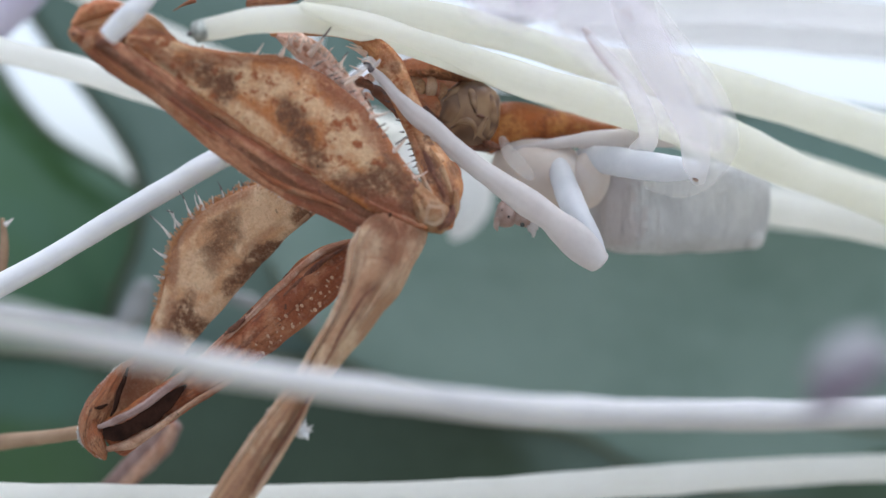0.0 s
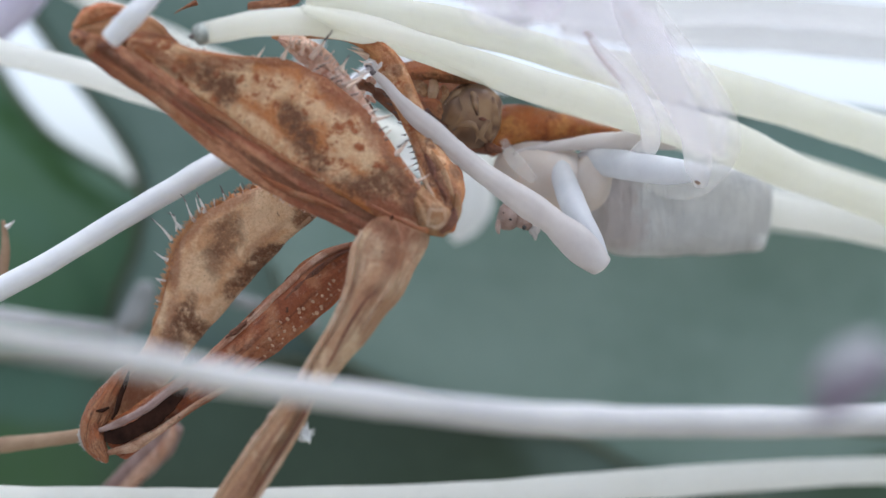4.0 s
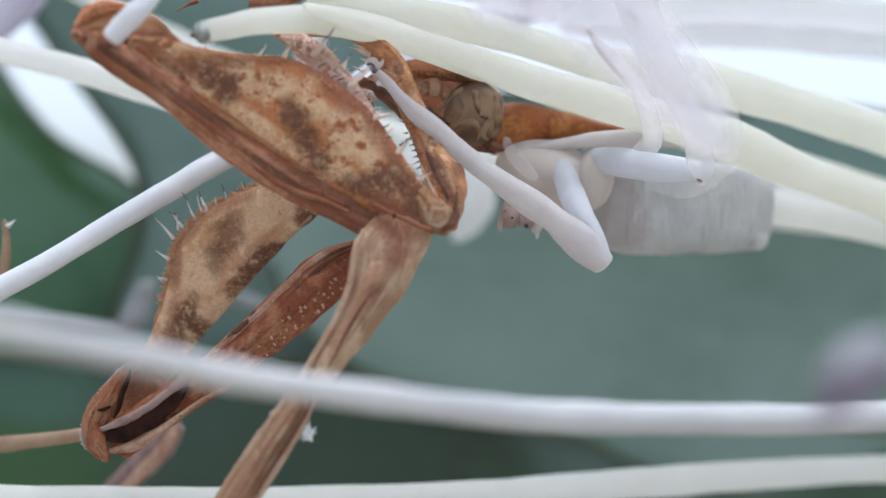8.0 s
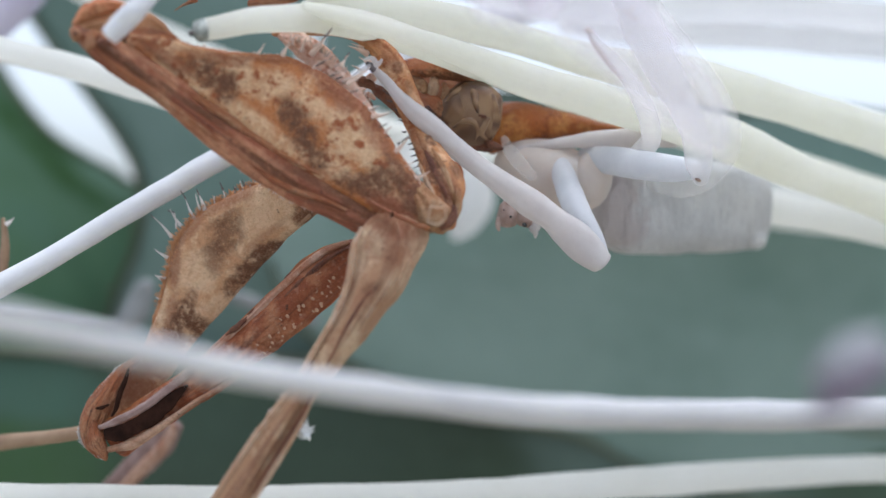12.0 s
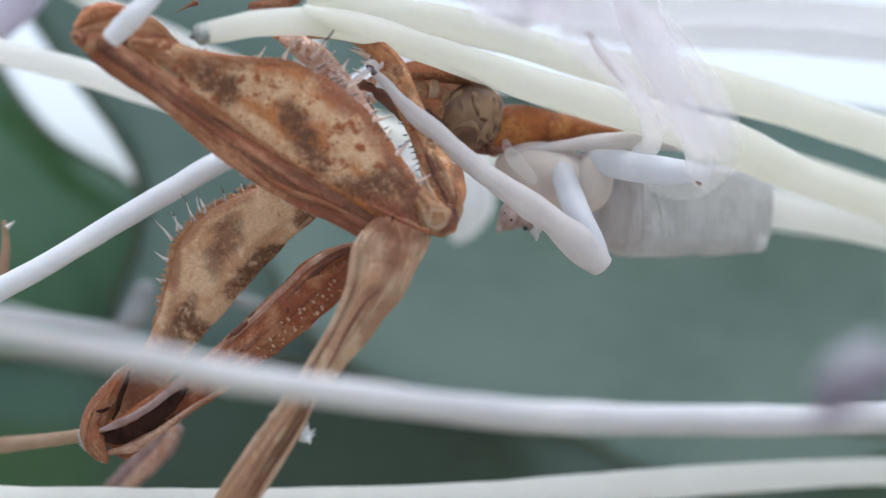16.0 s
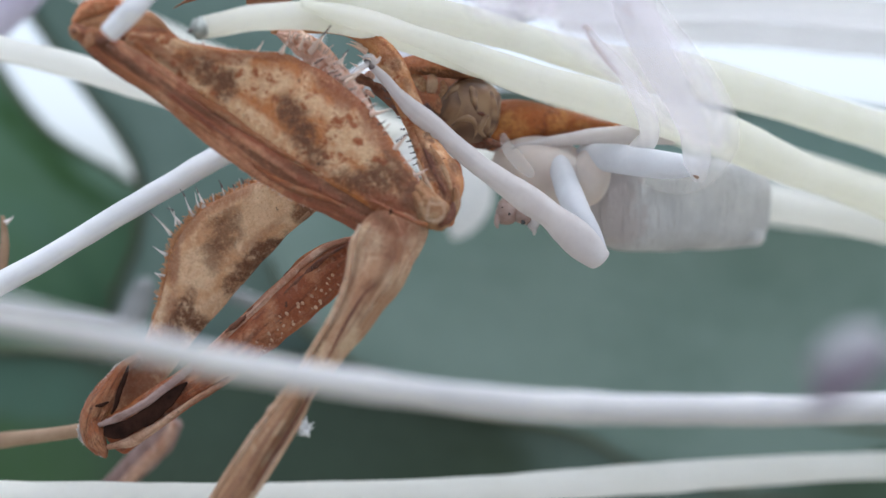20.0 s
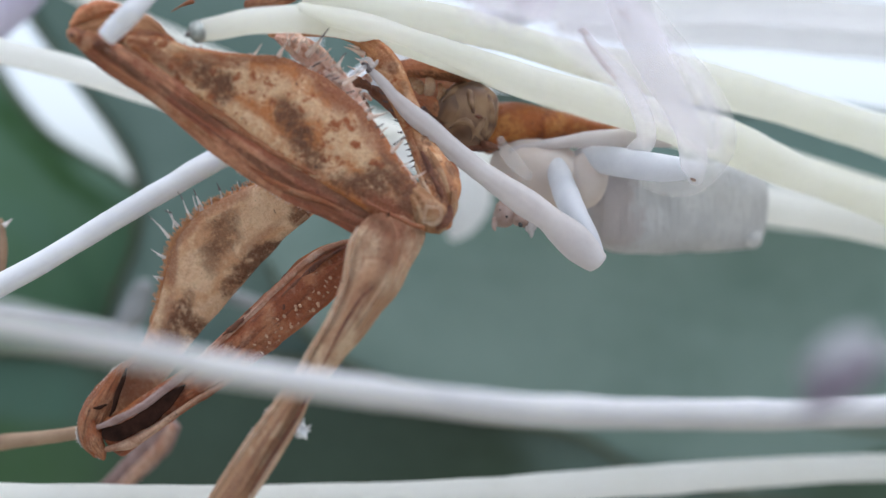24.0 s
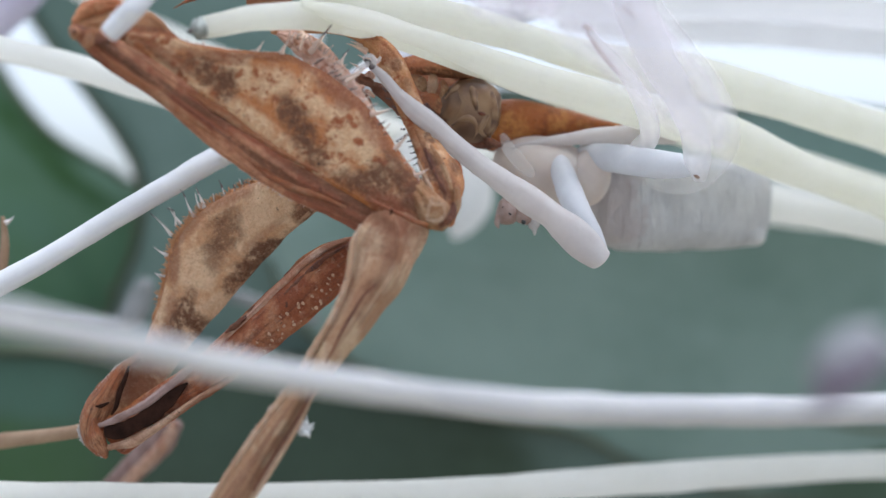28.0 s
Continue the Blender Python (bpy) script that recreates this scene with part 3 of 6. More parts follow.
def bristles(parent, rows, count, size, out, material, name="bristle_fringe", label="", spread=0.5, thick=0.035):
    """Many short stiff hairs along a run of rows, pointing about the way given."""
    bm = bmesh.new()
    run = glide([(*q[:3], 0.1) for q in rows], 12)
    for i in range(count):
        k = random.uniform(0, len(run) - 1.01)
        a, b = run[int(k)], run[int(k) + 1]
        p = Vector(a[:3]).lerp(Vector(b[:3]), k % 1)
        way = (Vector(out) + Vector([random.uniform(-spread, spread) for _ in range(3)])).normalized()
        long = size * random.uniform(0.4, 1.2)
        thorn(p - way * 0.1, p + way * long, thick * random.uniform(0.7, 1.5), random.uniform(-0.1, 0.1), bm)
    return tagged(part(name, bm, material, parent, label), kind="stuff")


def granules(parent, rows, count, size, material, name="grain_crust", label="", spread=0.12):
    bm = bmesh.new()
    run = glide([(*q[:3], 0.1) for q in rows], 12)
    for i in range(count):
        k = random.uniform(0, len(run) - 1.01)
        p = Vector(run[int(k)][:3]).lerp(Vector(run[int(k) + 1][:3]), k % 1) + Vector([random.uniform(-spread, spread) for _ in range(3)])
        r = size * random.uniform(0.5, 1.3)
        blob(p, (r, r * 0.8, r * random.uniform(0.6, 1.0)), (0, random.uniform(0, 90), 0), r * 0.3, 6.0, 2.0, bm, 8)
    return tagged(part(name, bm, material, parent, label), kind="stuff")


# ---- ground: out of view, coloured pale to bounce light up at the subject ----
bm = bmesh.new()
bmesh.ops.create_grid(bm, x_segments=60, y_segments=60, size=1.0)
for v in bm.verts:
    r = v.co.length
    v.co *= 2000.0 * (1 + 250 * r ** 3)
    v.co.z = -HIGH + (14 * noise.noise(v.co * 0.004) if v.co.length < 40000 else 0)
ground = part("ground", bm, M_soil)
tagged(ground, "unseen ground below the plants, kept pale to bounce light", "soil", kind="structure")


# ---- broad leaves behind ----
def broad_leaf(rows, material, label, thick=0.9):
    """A strap leaf that rises from the soil: a blade with a pale margin along each side."""
    rows = [(x, y, z, w, thick) for x, y, z, w, *_ in rows]
    ob = thing("broad_leaf", (rows[-1][0], rows[-1][1], -HIGH), label, "leaf", "broad leaves behind the flower")
    part("blade", loft(rows, sides=28, per=8, rough=0.5, grain=0.05, cap=0.2), material, ob)
    run = glide(rows, 5)
    for side in (1, -1):
        edge = []
        for a, b, c in zip(run, run[1:], run[2:]):
            way = Vector(c[:3] - a[:3]).normalized().cross(Vector((0, 1, 0))).normalized()
            edge.append((*(Vector(b[:3]) + way * side * b[3]), 0.22, 0.9))
        part("margin", loft(edge, 8, 2, 0.1, 0.3), M_margin, ob, "pale olive leaf margin")
    return ob


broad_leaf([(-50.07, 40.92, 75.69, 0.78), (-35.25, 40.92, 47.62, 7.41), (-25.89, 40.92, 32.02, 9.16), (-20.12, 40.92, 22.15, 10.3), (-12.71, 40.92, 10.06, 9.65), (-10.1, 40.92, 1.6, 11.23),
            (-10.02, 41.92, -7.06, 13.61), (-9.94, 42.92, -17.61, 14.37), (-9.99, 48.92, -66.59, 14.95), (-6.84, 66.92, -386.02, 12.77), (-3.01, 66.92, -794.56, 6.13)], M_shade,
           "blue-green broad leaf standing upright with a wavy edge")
broad_leaf([(-11.52, 35.92, 1.5, 1.1), (-6.75, 35.92, 0.4, 6.97), (0.59, 35.92, 0.04, 10.09), (10.99, 36.92, -1.37, 11.14), (18.19, 37.52, -3.03, 12.65), (29.85, 38.92, -4.53, 13.4), (74.19, 44.92, -13.03, 14.3),
            (152.24, 52.92, -87.31, 14.71), (225.51, 66.92, -334.95, 13.28), (235.73, 66.92, -743.49, 6.64)], M_teal,
           "blue-green broad leaf arching sideways behind the flower")
broad_leaf([(-39.88, 48.9, 24.81, 1.28, 1.15), (-39.88, 48.9, 19.69, 3.84, 3.46), (-39.88, 48.9, 13.92, 6.32, 5.69), (-39.88, 48.9, 10.72, 8.54, 7.69), (-39.93, 49, 8.59, 10.94, 9.85), (-39.97, 49.1, 7.4, 13.35, 12.02), (-40.01, 49.2, 6.64, 15.51, 13.96), (-40.06, 49.3, 5.92, 16.9, 15.21), (-40.1, 49.4, 4.55, 17.39, 15.65), (-40.14, 49.5, 1.76, 17.19, 15.47), (-40.23, 49.7, -0.82, 16.45, 14.81), (-40.36, 50, -4.28, 15.3, 13.77), (-40.53, 50.4, -8.64, 14.76, 13.28), (-40.79, 51, -15.68, 14.68, 13.21),
            (-23.59, 61.92, -173.49, 18.52), (-19.97, 68.92, -705.01, 10.4)], M_green,
           "green strap leaf with darker stripes")
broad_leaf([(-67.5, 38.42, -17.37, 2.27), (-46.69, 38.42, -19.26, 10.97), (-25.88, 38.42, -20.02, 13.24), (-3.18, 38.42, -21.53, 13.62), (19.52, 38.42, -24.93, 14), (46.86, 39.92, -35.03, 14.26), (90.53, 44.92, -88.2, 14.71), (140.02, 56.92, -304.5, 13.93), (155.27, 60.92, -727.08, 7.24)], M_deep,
           "green leaf with the others' shade put into its dark colour")

# ---- the white flower: a receptacle beyond the view, with long stamens ----
BASE = (49.81, 12.92, 8.09)
flower = thing("flower", BASE, "white flower with many long ivory stamens and lilac tips", "flower")
part("receptacle", blob(BASE, (4.5, 4.5, 5.5), (0, 0, 0), 0.5, 0.4), M_green, flower, "green receptacle")
HUB = BASE
part("stalk", loft([(BASE[0] + 1, BASE[1], BASE[2] - 4, 1.6, 1.6), (BASE[0] + 6, BASE[1] + 2, -120, 1.9, 1.9), (BASE[0] + 10, BASE[1] + 6, -350, 2.4, 2.4), (BASE[0] + 8, BASE[1] + 4, -HIGH - 5, 3.0, 3.0)], 14, 8, 0.2, 0.1), M_green, flower, "green flower stalk")


def stamen(rows, material=M_white, sides=18, rough=0.05, label="", to_base=True, cap=0.7):
    rows = [(*q[:4], q[3] * 0.95) for q in rows]
    if to_base:
        last, prev = np.array(rows[-1]), np.array(rows[-2])
        way = (last[:3] - prev[:3]) / np.linalg.norm(last[:3] - prev[:3])
        hub = np.array(HUB)
        far = np.linalg.norm(hub - last[:3])
        for k in (0.22, 0.5):
            q = (last[:3] + way * far * k) * (1 - k) + (last[:3] * (1 - k) + hub * k) * k
            rows.append((*q, last[3], last[4]))
        rows.append((HUB[0] - 2, HUB[1] + random.uniform(-2, 2), HUB[2] + random.uniform(-2, 2), 0.5, 0.5))
    return part("stamen", loft(rows, sides=sides, per=8, rough=rough, grain=0.35, cap=cap), material, flower, label)


stamen([(-21.91, 6.92, 9.19, 0.53), (-18.2, 6.92, 8.19, 0.53), (-14.95, 6.92, 7.38, 0.53), (-12.17, 7.92, 6.51, 0.52), (-9.8, 11.92, 6.15, 0.59), (-7.72, 19.92, 6.41, 0.82), (-2.85, 29.92, 6.41, 1.15), (2.3, 31.92, 5.47, 1.25), (11, 31.92, 3.8, 1.18), (19.44, 30.92, 2.58, 1.13), (26.57, 29.92, 1.73, 1.12)], M_pearl)
stamen([(-16.76, -0.3, -1.92, 0.45, 0.5), (-15.42, 0.1, -1.12, 0.4, 0.5), (-14.04, 0.5, -0.31, 0.39, 0.5), (-12.68, 0.9, 0.58, 0.42, 0.5), (-11.29, 1.3, 1.49, 0.43, 0.5), (-9.92, 1.97, 2.41, 0.42, 0.5), (-8.56, 2.9, 3.38, 0.45, 0.5), (-4.27, 6.92, 6.29, 0.6), (0.4, 10.92, 9.55, 0.75), (11.4, 18.92, 14.42, 0.75), (24.02, 22.92, 16.27, 0.86)], M_dimwhite)
stamen([(-10.31, -5.58, 6.53, 0.3), (-9.91, -5.58, 6.95, 0.35), (-9.38, -5.58, 7.5, 0.35), (-8.92, -4.58, 8.51, 0.36), (-7.44, 0.92, 12.48, 0.49), (3.23, 16.92, 23.98, 0.72), (26.52, 26.92, 27.98, 0.91)], M_dimwhite, cap=0.3)
dark = stamen([(-7.89, -4.08, 6.97, 0.34), (-6.99, -3.88, 7.19, 0.38), (-5.96, -3.48, 7.45, 0.42), (-4.21, -2.58, 7.65, 0.49), (-2.05, -0.58, 7.56, 0.51), (2.48, 2.92, 6.43, 0.51), (7.34, 6.92, 5.45, 0.6), (12.94, 10.92, 4.49, 0.75), (20.75, 13.92, 2.36, 0.85)], M_white, label="ivory stamen with a dark dried tip", cap=0.2)
part("dried_tip", loft([(-8.02, -4.18, 6.93, 0.2), (-7.93, -4.18, 6.95, 0.33), (-7.8, -4.18, 6.97, 0.36), (-7.7, -4.13, 7, 0.36)], 22, 6, 0.1, 2.0, cap=0.15), M_dried, dark, "grey-green dried tip")
part("dark_crumb", blob((-8.03, -4.38, 6.86), (0.13, 0.1, 0.08), (0, -30, 0), 0.06, 6.0, seg=12), M_claw, dark)
stamen([(-4.62, -3.1, 7.87, 0.26, 0.5), (-2.92, -2.43, 7.56, 0.29, 0.5), (-1.16, -1.77, 7.21, 0.32, 0.5), (0.6, -1, 6.71, 0.44, 0.5), (2.4, -0.17, 6.11, 0.6, 0.5), (4.35, 0.71, 5.67, 0.62, 0.5), (6.39, 1.75, 5.22, 0.68, 0.5), (8.54, 2.79, 4.78, 0.73, 0.5), (10.76, 3.83, 4.27, 0.86, 0.5), (12.97, 4.87, 3.47, 0.81, 0.5), (15.25, 5.75, 2.71, 0.71, 0.5), (17.55, 6.38, 1.98, 0.76, 0.5), (19.9, 7, 1.24, 0.87, 0.5)], rough=0.05)
stamen([(-4.68, 0.9, 9.09, 0.54, 0.5), (-2.82, 1.36, 8.89, 0.54, 0.5), (-0.93, 1.82, 8.65, 0.59, 0.5), (0.97, 2.25, 8.31, 0.64, 0.5), (2.88, 2.67, 7.84, 0.6, 0.5), (4.83, 3.17, 7.35, 0.62, 0.5), (6.9, 4, 7, 0.73, 0.5), (9.05, 4.83, 6.78, 0.95, 0.5), (11.31, 5.83, 6.49, 0.86, 0.5), (13.63, 6.87, 6.03, 0.82, 0.5), (16.08, 8.08, 5.53, 0.82, 0.5), (18.73, 9.54, 5.04, 0.88, 0.5), (21.49, 11, 4.52, 0.98, 0.5)], rough=0.05)
# The next two take the lit white, so light is put into their undersides.
stamen([(-0.12, 8.9, 11.61, 0.72, 0.65), (2.83, 9.5, 11.06, 0.81, 0.72), (5.57, 10, 10.67, 0.84, 0.75), (10.29, 12.9, 10.99, 0.68, 0.61), (14.87, 13.5, 11.16, 0.66, 0.59), (20.74, 13.9, 10.79, 0.71, 0.64), (23.17, 13.9, 10.5, 0.71, 0.64)], M_litwhite)
stamen([(5.62, 13, 10.44, 0.52, 0.47), (8.37, 14, 10.31, 0.61, 0.55), (11.31, 15.5, 10.36, 0.63, 0.56), (15.66, 16.5, 10.4, 0.66, 0.6), (22.05, 17.5, 10.04, 0.7, 0.63), (25.41, 18, 9.81, 0.74, 0.66)], M_litwhite)
stamen([(12.47, 10, 2.19, 0.64, 0.58), (14.08, 10.5, 1.82, 0.7, 0.63), (16.88, 11.5, 1.42, 0.68, 0.62), (20.41, 13, 0.7, 0.62, 0.56), (23.74, 14, 0.03, 0.64, 0.57)], M_pearl)
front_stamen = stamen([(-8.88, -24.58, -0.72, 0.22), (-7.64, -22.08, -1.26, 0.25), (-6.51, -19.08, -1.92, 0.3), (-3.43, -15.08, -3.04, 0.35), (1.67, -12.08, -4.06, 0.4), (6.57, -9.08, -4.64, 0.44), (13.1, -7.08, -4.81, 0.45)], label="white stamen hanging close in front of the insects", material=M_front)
stamen([(-18.44, 2.9, -9.34, 0.57, 0.5), (-13.84, 3.4, -9.52, 0.55, 0.5), (-9.13, 3.9, -9.67, 0.56, 0.5), (-4.41, 5.4, -9.92, 0.57, 0.5), (0.62, 6.9, -10.06, 0.6, 0.5), (6.06, 9.4, -10.19, 0.66, 0.5), (12.02, 11.9, -10.27, 0.7, 0.5), (18.51, 14.4, -10.41, 0.66, 0.5), (25.51, 16.9, -10.61, 0.64, 0.5)], M_pearl)
stamen([(-22.18, 22.92, 15.35, 0.49), (-17.89, 22.92, 12.96, 0.55), (-14.83, 22.92, 11.55, 0.55), (-11.32, 23.92, 9.92, 0.62), (-4.68, 26.92, 7.38, 0.78), (-0.81, 29.92, 6.41, 0.88), (7.72, 33.92, 5.04, 0.93), (28.39, 34.92, 2.5, 0.94)], M_pearl)
# a broad blunt tip hanging behind the mantis, its back light put into the white
stamen([(0.65, 26.9, 0.68, 0.32, 0.29), (0.91, 27, 1.2, 0.85, 0.76), (1.24, 27.1, 2.12, 1.3, 1.17), (1.37, 27.2, 2.97, 1.53, 1.38), (0.98, 27.5, 4.23, 1.64, 1.47), (-0.53, 27.8, 5.23, 1.25, 1.13), (-2.57, 28, 5.71, 0.82, 0.74), (-4.61, 28.3, 5.8, 0.73, 0.66), (-6.62, 28.6, 6.86, 0.73, 0.66), (-7.63, 29, 9.24, 0.74, 0.66), (-8.05, 29.5, 11.49, 0.74, 0.67), (-7.6, 30, 14.28, 0.75, 0.67), (-5.02, 32, 17.81, 0.84, 0.75), (0.57, 34, 21.51, 0.86, 0.77)], M_litwhite, label="blunt white stamen end")
# lilac ones close to the lens and far off
stamen([(6.7, -13.5, 2.32, 0.11, 0.1), (6.4, -13.8, 2.73, 0.46, 0.42), (5.78, -14.2, 3.43, 0.75, 0.68), (4.84, -14.6, 4.27, 0.87, 0.79), (3.82, -14.8, 5.16, 0.95, 0.85), (2.53, -14.6, 6.36, 1, 0.9), (1.67, -12, 8.53, 1.1, 0.99), (8.15, 12.92, 30.67, 1.0), (32.32, 22.92, 35.32, 1.0)], M_lilac, label="lilac stamen tip crossing in front")
stamen([(-24.29, 18.92, 9.53, 0.63), (-22.57, 18.92, 11.71, 0.86), (-21.13, 18.92, 13.27, 0.98), (-19.11, 18.92, 17.3, 0.98), (-2.42, 18.92, 20.18, 0.86)], M_lavender)
anther = part("anther", blob((7.07, -21.58, -1.95), (0.74, 0.55, 0.4), (0, -36, 0), 0.06, 3.0), M_anther, flower, "purple-grey anther")
part("anther_lobe", blob((7.03, -21.88, -2.35), (0.84, 0.4, 0.26), (0, -36, 0), 0.05, 3.0), M_lobepurple, anther, "darker purple lobe")
stamen([(7.97, -20.08, -2.12, 0.15), (9.54, -19.08, -1.77, 0.16), (14.51, -15.08, -0.51, 0.18)], M_lilac)
stamen([(-15.08, 26.92, -1.92, 0.19), (-12.48, 26.92, -2.63, 0.42), (-10.85, 26.92, -3.09, 0.42), (-7.28, 26.92, -4.19, 0.26)], M_greyish, to_base=False)
part("anther", blob((-16.67, 22.92, -3.19), (0.8, 0.7, 1.7), (0, 28, 0), 0.25, 0.8), M_greyish, flower, "pale lilac anther")
stamen([(-36.23, 28.92, -2.97, 0.4), (-28.21, 28.92, -3.71, 0.4), (-22.86, 28.92, -4.25, 0.4), (-18.69, 28.92, -4.71, 0.33)], M_greyish, to_base=False)

# ---- the mantis ----
mantis = thing("mantis", (-0.49, 0.92, 2.27), "brown mottled mantis clinging to white stamens", "mantis")

femur = part("foreleg_femur", loft([(-11.68, -4.5, 6.88, 0.19, 0.2), (-10.9, -4.21, 6.38, 0.4, 0.24), (-10.07, -3.93, 5.9, 0.49, 0.28), (-9.25, -3.7, 5.33, 0.48, 0.3), (-8.46, -3.43, 4.73, 0.51, 0.3), (-7.66, -3.14, 4.12, 0.6, 0.3), (-6.83, -2.95, 3.48, 0.63, 0.3), (-5.99, -2.78, 2.85, 0.64, 0.3), (-5.08, -2.67, 2.27, 0.65, 0.3), (-4.12, -2.58, 1.79, 0.61, 0.3), (-3.14, -2.52, 1.33, 0.56, 0.3), (-2.16, -2.5, 0.85, 0.56, 0.29), (-1.11, -2.5, 0.61, 0.36, 0.28)], 64, 12, 0.03, 0.9, 0.0, 8, 2.2, folds=0.1, fold_n=3.0), M_ridge, mantis, "streaked rust-brown femur")
lobe = part("femur_lobe", loft([(-10.07, -4, 6.71, 0.21, 0.14), (-9.23, -3.67, 6.34, 0.55, 0.23), (-8.37, -3.36, 5.91, 0.79, 0.3), (-7.45, -3.15, 5.51, 1.03, 0.33), (-6.49, -2.96, 5.17, 1.3, 0.34), (-5.51, -2.85, 4.8, 1.54, 0.35), (-4.59, -2.75, 4.26, 1.61, 0.35), (-3.7, -2.64, 3.64, 1.54, 0.34), (-2.89, -2.6, 2.94, 1.33, 0.33), (-2.11, -2.6, 2.23, 1.05, 0.32), (-1.27, -2.65, 1.56, 0.79, 0.27), (-0.37, -2.7, 0.98, 0.51, 0.2)], 56, 12, 0.06, 0.8, 0.0, 9, 3.0, folds=0.07, fold_n=2.5), M_lobe, femur, "thin mottled tan lobe with rust edge")
tip = part("femur_end", loft([(-11.8, -4.2, 6.84, 0.24, 0.2), (-11.45, -4.03, 7, 0.55, 0.23), (-11, -3.86, 7.17, 0.71, 0.26), (-10.52, -3.69, 7.26, 0.73, 0.27), (-10.06, -3.51, 7.18, 0.58, 0.27), (-9.59, -3.34, 7.1, 0.46, 0.25), (-9.15, -3.26, 6.92, 0.26, 0.19), (-8.7, -3.2, 6.74, 0.07, 0.12)], 40, 10, 0.06, 1.2, 0.0, 6, folds=0.16, fold_n=3), M_shoulder, femur, "tan shoulder with a reddish worn end")
part("shoulder_crease", loft([(-10.36, -3.98, 6.81, 0.15, 0.06), (-10.03, -3.92, 6.85, 0.17, 0.08), (-9.7, -3.85, 6.88, 0.2, 0.09), (-9.37, -3.76, 6.89, 0.19, 0.09), (-9.05, -3.63, 6.87, 0.15, 0.08), (-8.75, -3.5, 6.8, 0.1, 0.06)], 24, 10, 0.05, 2.0), M_joint, tip, "orange-brown crease")
part("worn_end", loft([(-11.75, -4.15, 7.18, 0.14, 0.2), (-11.42, -4.15, 7.5, 0.25, 0.24), (-10.97, -4.1, 7.73, 0.25, 0.22), (-10.52, -3.95, 7.79, 0.2, 0.2)], 28, 10, 0.1, 2.4, folds=0.1), M_crown, tip, "rough reddish end")
part("seam_ridge", loft([(-10.14, -4.2, 6.52, 0.04, 0.03), (-9.6, -4, 6.04, 0.07, 0.07), (-8.84, -3.75, 5.37, 0.11, 0.1), (-8.07, -3.5, 4.87, 0.15, 0.13), (-7.18, -3.3, 4.34, 0.15, 0.13), (-6.38, -3.1, 3.77, 0.13, 0.12), (-5.28, -3, 3.07, 0.09, 0.08), (-4.18, -2.9, 2.48, 0.06, 0.05)], 20, 12, 0.07, 1.8), M_seam, femur, "pale orange seam")
part("femur_rib", loft([(-11.01, -4.45, 6.26, 0.04, 0.03), (-10.26, -4.25, 5.64, 0.09, 0.08), (-9.47, -4, 5.1, 0.13, 0.11), (-8.65, -3.75, 4.47, 0.13, 0.12), (-7.98, -3.45, 3.99, 0.09, 0.08), (-7.29, -3.2, 3.44, 0.04, 0.03)], 18, 12, 0.07, 2.0), M_seam, femur, "pale outer rib")
part("femur_rib", loft([(-6.4, -3, 2.77, 0.04, 0.03), (-5.66, -2.98, 2.29, 0.09, 0.08), (-4.92, -2.95, 1.92, 0.11, 0.1), (-4.08, -2.95, 1.66, 0.09, 0.08), (-3.24, -2.92, 1.29, 0.04, 0.03)], 18, 12, 0.07, 2.0), M_joint, femur, "rust lower rib")
part("femur_groove", loft([(-9.36, -3.85, 5.3, 0.03, 0.05), (-8.67, -3.7, 4.92, 0.07, 0.06), (-7.97, -3.5, 4.48, 0.09, 0.06), (-7.19, -3.25, 4.16, 0.11, 0.06), (-6.4, -3.02, 3.63, 0.06, 0.05), (-5.66, -2.98, 3.18, 0.03, 0.05)], 16, 12, 0.06, 2.4), M_mouth, femur, "dark groove under the seam")
part("tip_knob", blob((-11.64, -4.7, 6.79), (0.19, 0.16, 0.19), (0, 0, 0), 0.05, 5.0, seg=16), M_seam, femur, "pale knob")
part("knob_pit", blob((-11.61, -4.84, 6.76), (0.1, 0.06, 0.08), (0, 20, 0), 0.03, 6.0, seg=12), M_mouth, femur, "dark pit")
part("tip_knob", blob((-11.21, -4.52, 6.61), (0.2, 0.16, 0.34), (0, 25, 0), 0.06, 5.0, seg=16), M_seam, femur, "orange-brown knob")
part("tip_knob", blob((-10.79, -4.6, 6.48), (0.2, 0.1, 0.13), (0, -35, 0), 0.08, 5.0, seg=16), M_mouth, femur, "dark fold")
thorns(lobe, [((-6.18, -3, 6.38), (-5.9, -3.1, 6.76), 0.055), ((-5.34, -3, 6.36), (-5, -3.3, 6.83), 0.078), ((-3.2, -2.95, 5.42), (-2.47, -3.4, 5.88), 0.07), ((-3.39, -2.9, 5.99), (-3.2, -3, 6.38), 0.047), ((-2.41, -2.8, 4.36), (-1.71, -3, 4.54), 0.078), ((-2.51, -2.8, 4.58), (-2.16, -2.9, 4.72), 0.039), ((-1.76, -2.7, 3.11), (-1.16, -2.95, 3.74), 0.101), ((-2.04, -2.7, 3.77), (-1.76, -2.8, 4.06), 0.039), ((-0.96, -2.7, 2.34), (-0.5, -2.9, 2.57), 0.07), ((-1.35, -2.7, 2.72), (-1.05, -2.8, 2.86), 0.039), ((-2.69, -2.8, 4.81), (-2.41, -2.9, 4.98), 0.047)], M_spine)
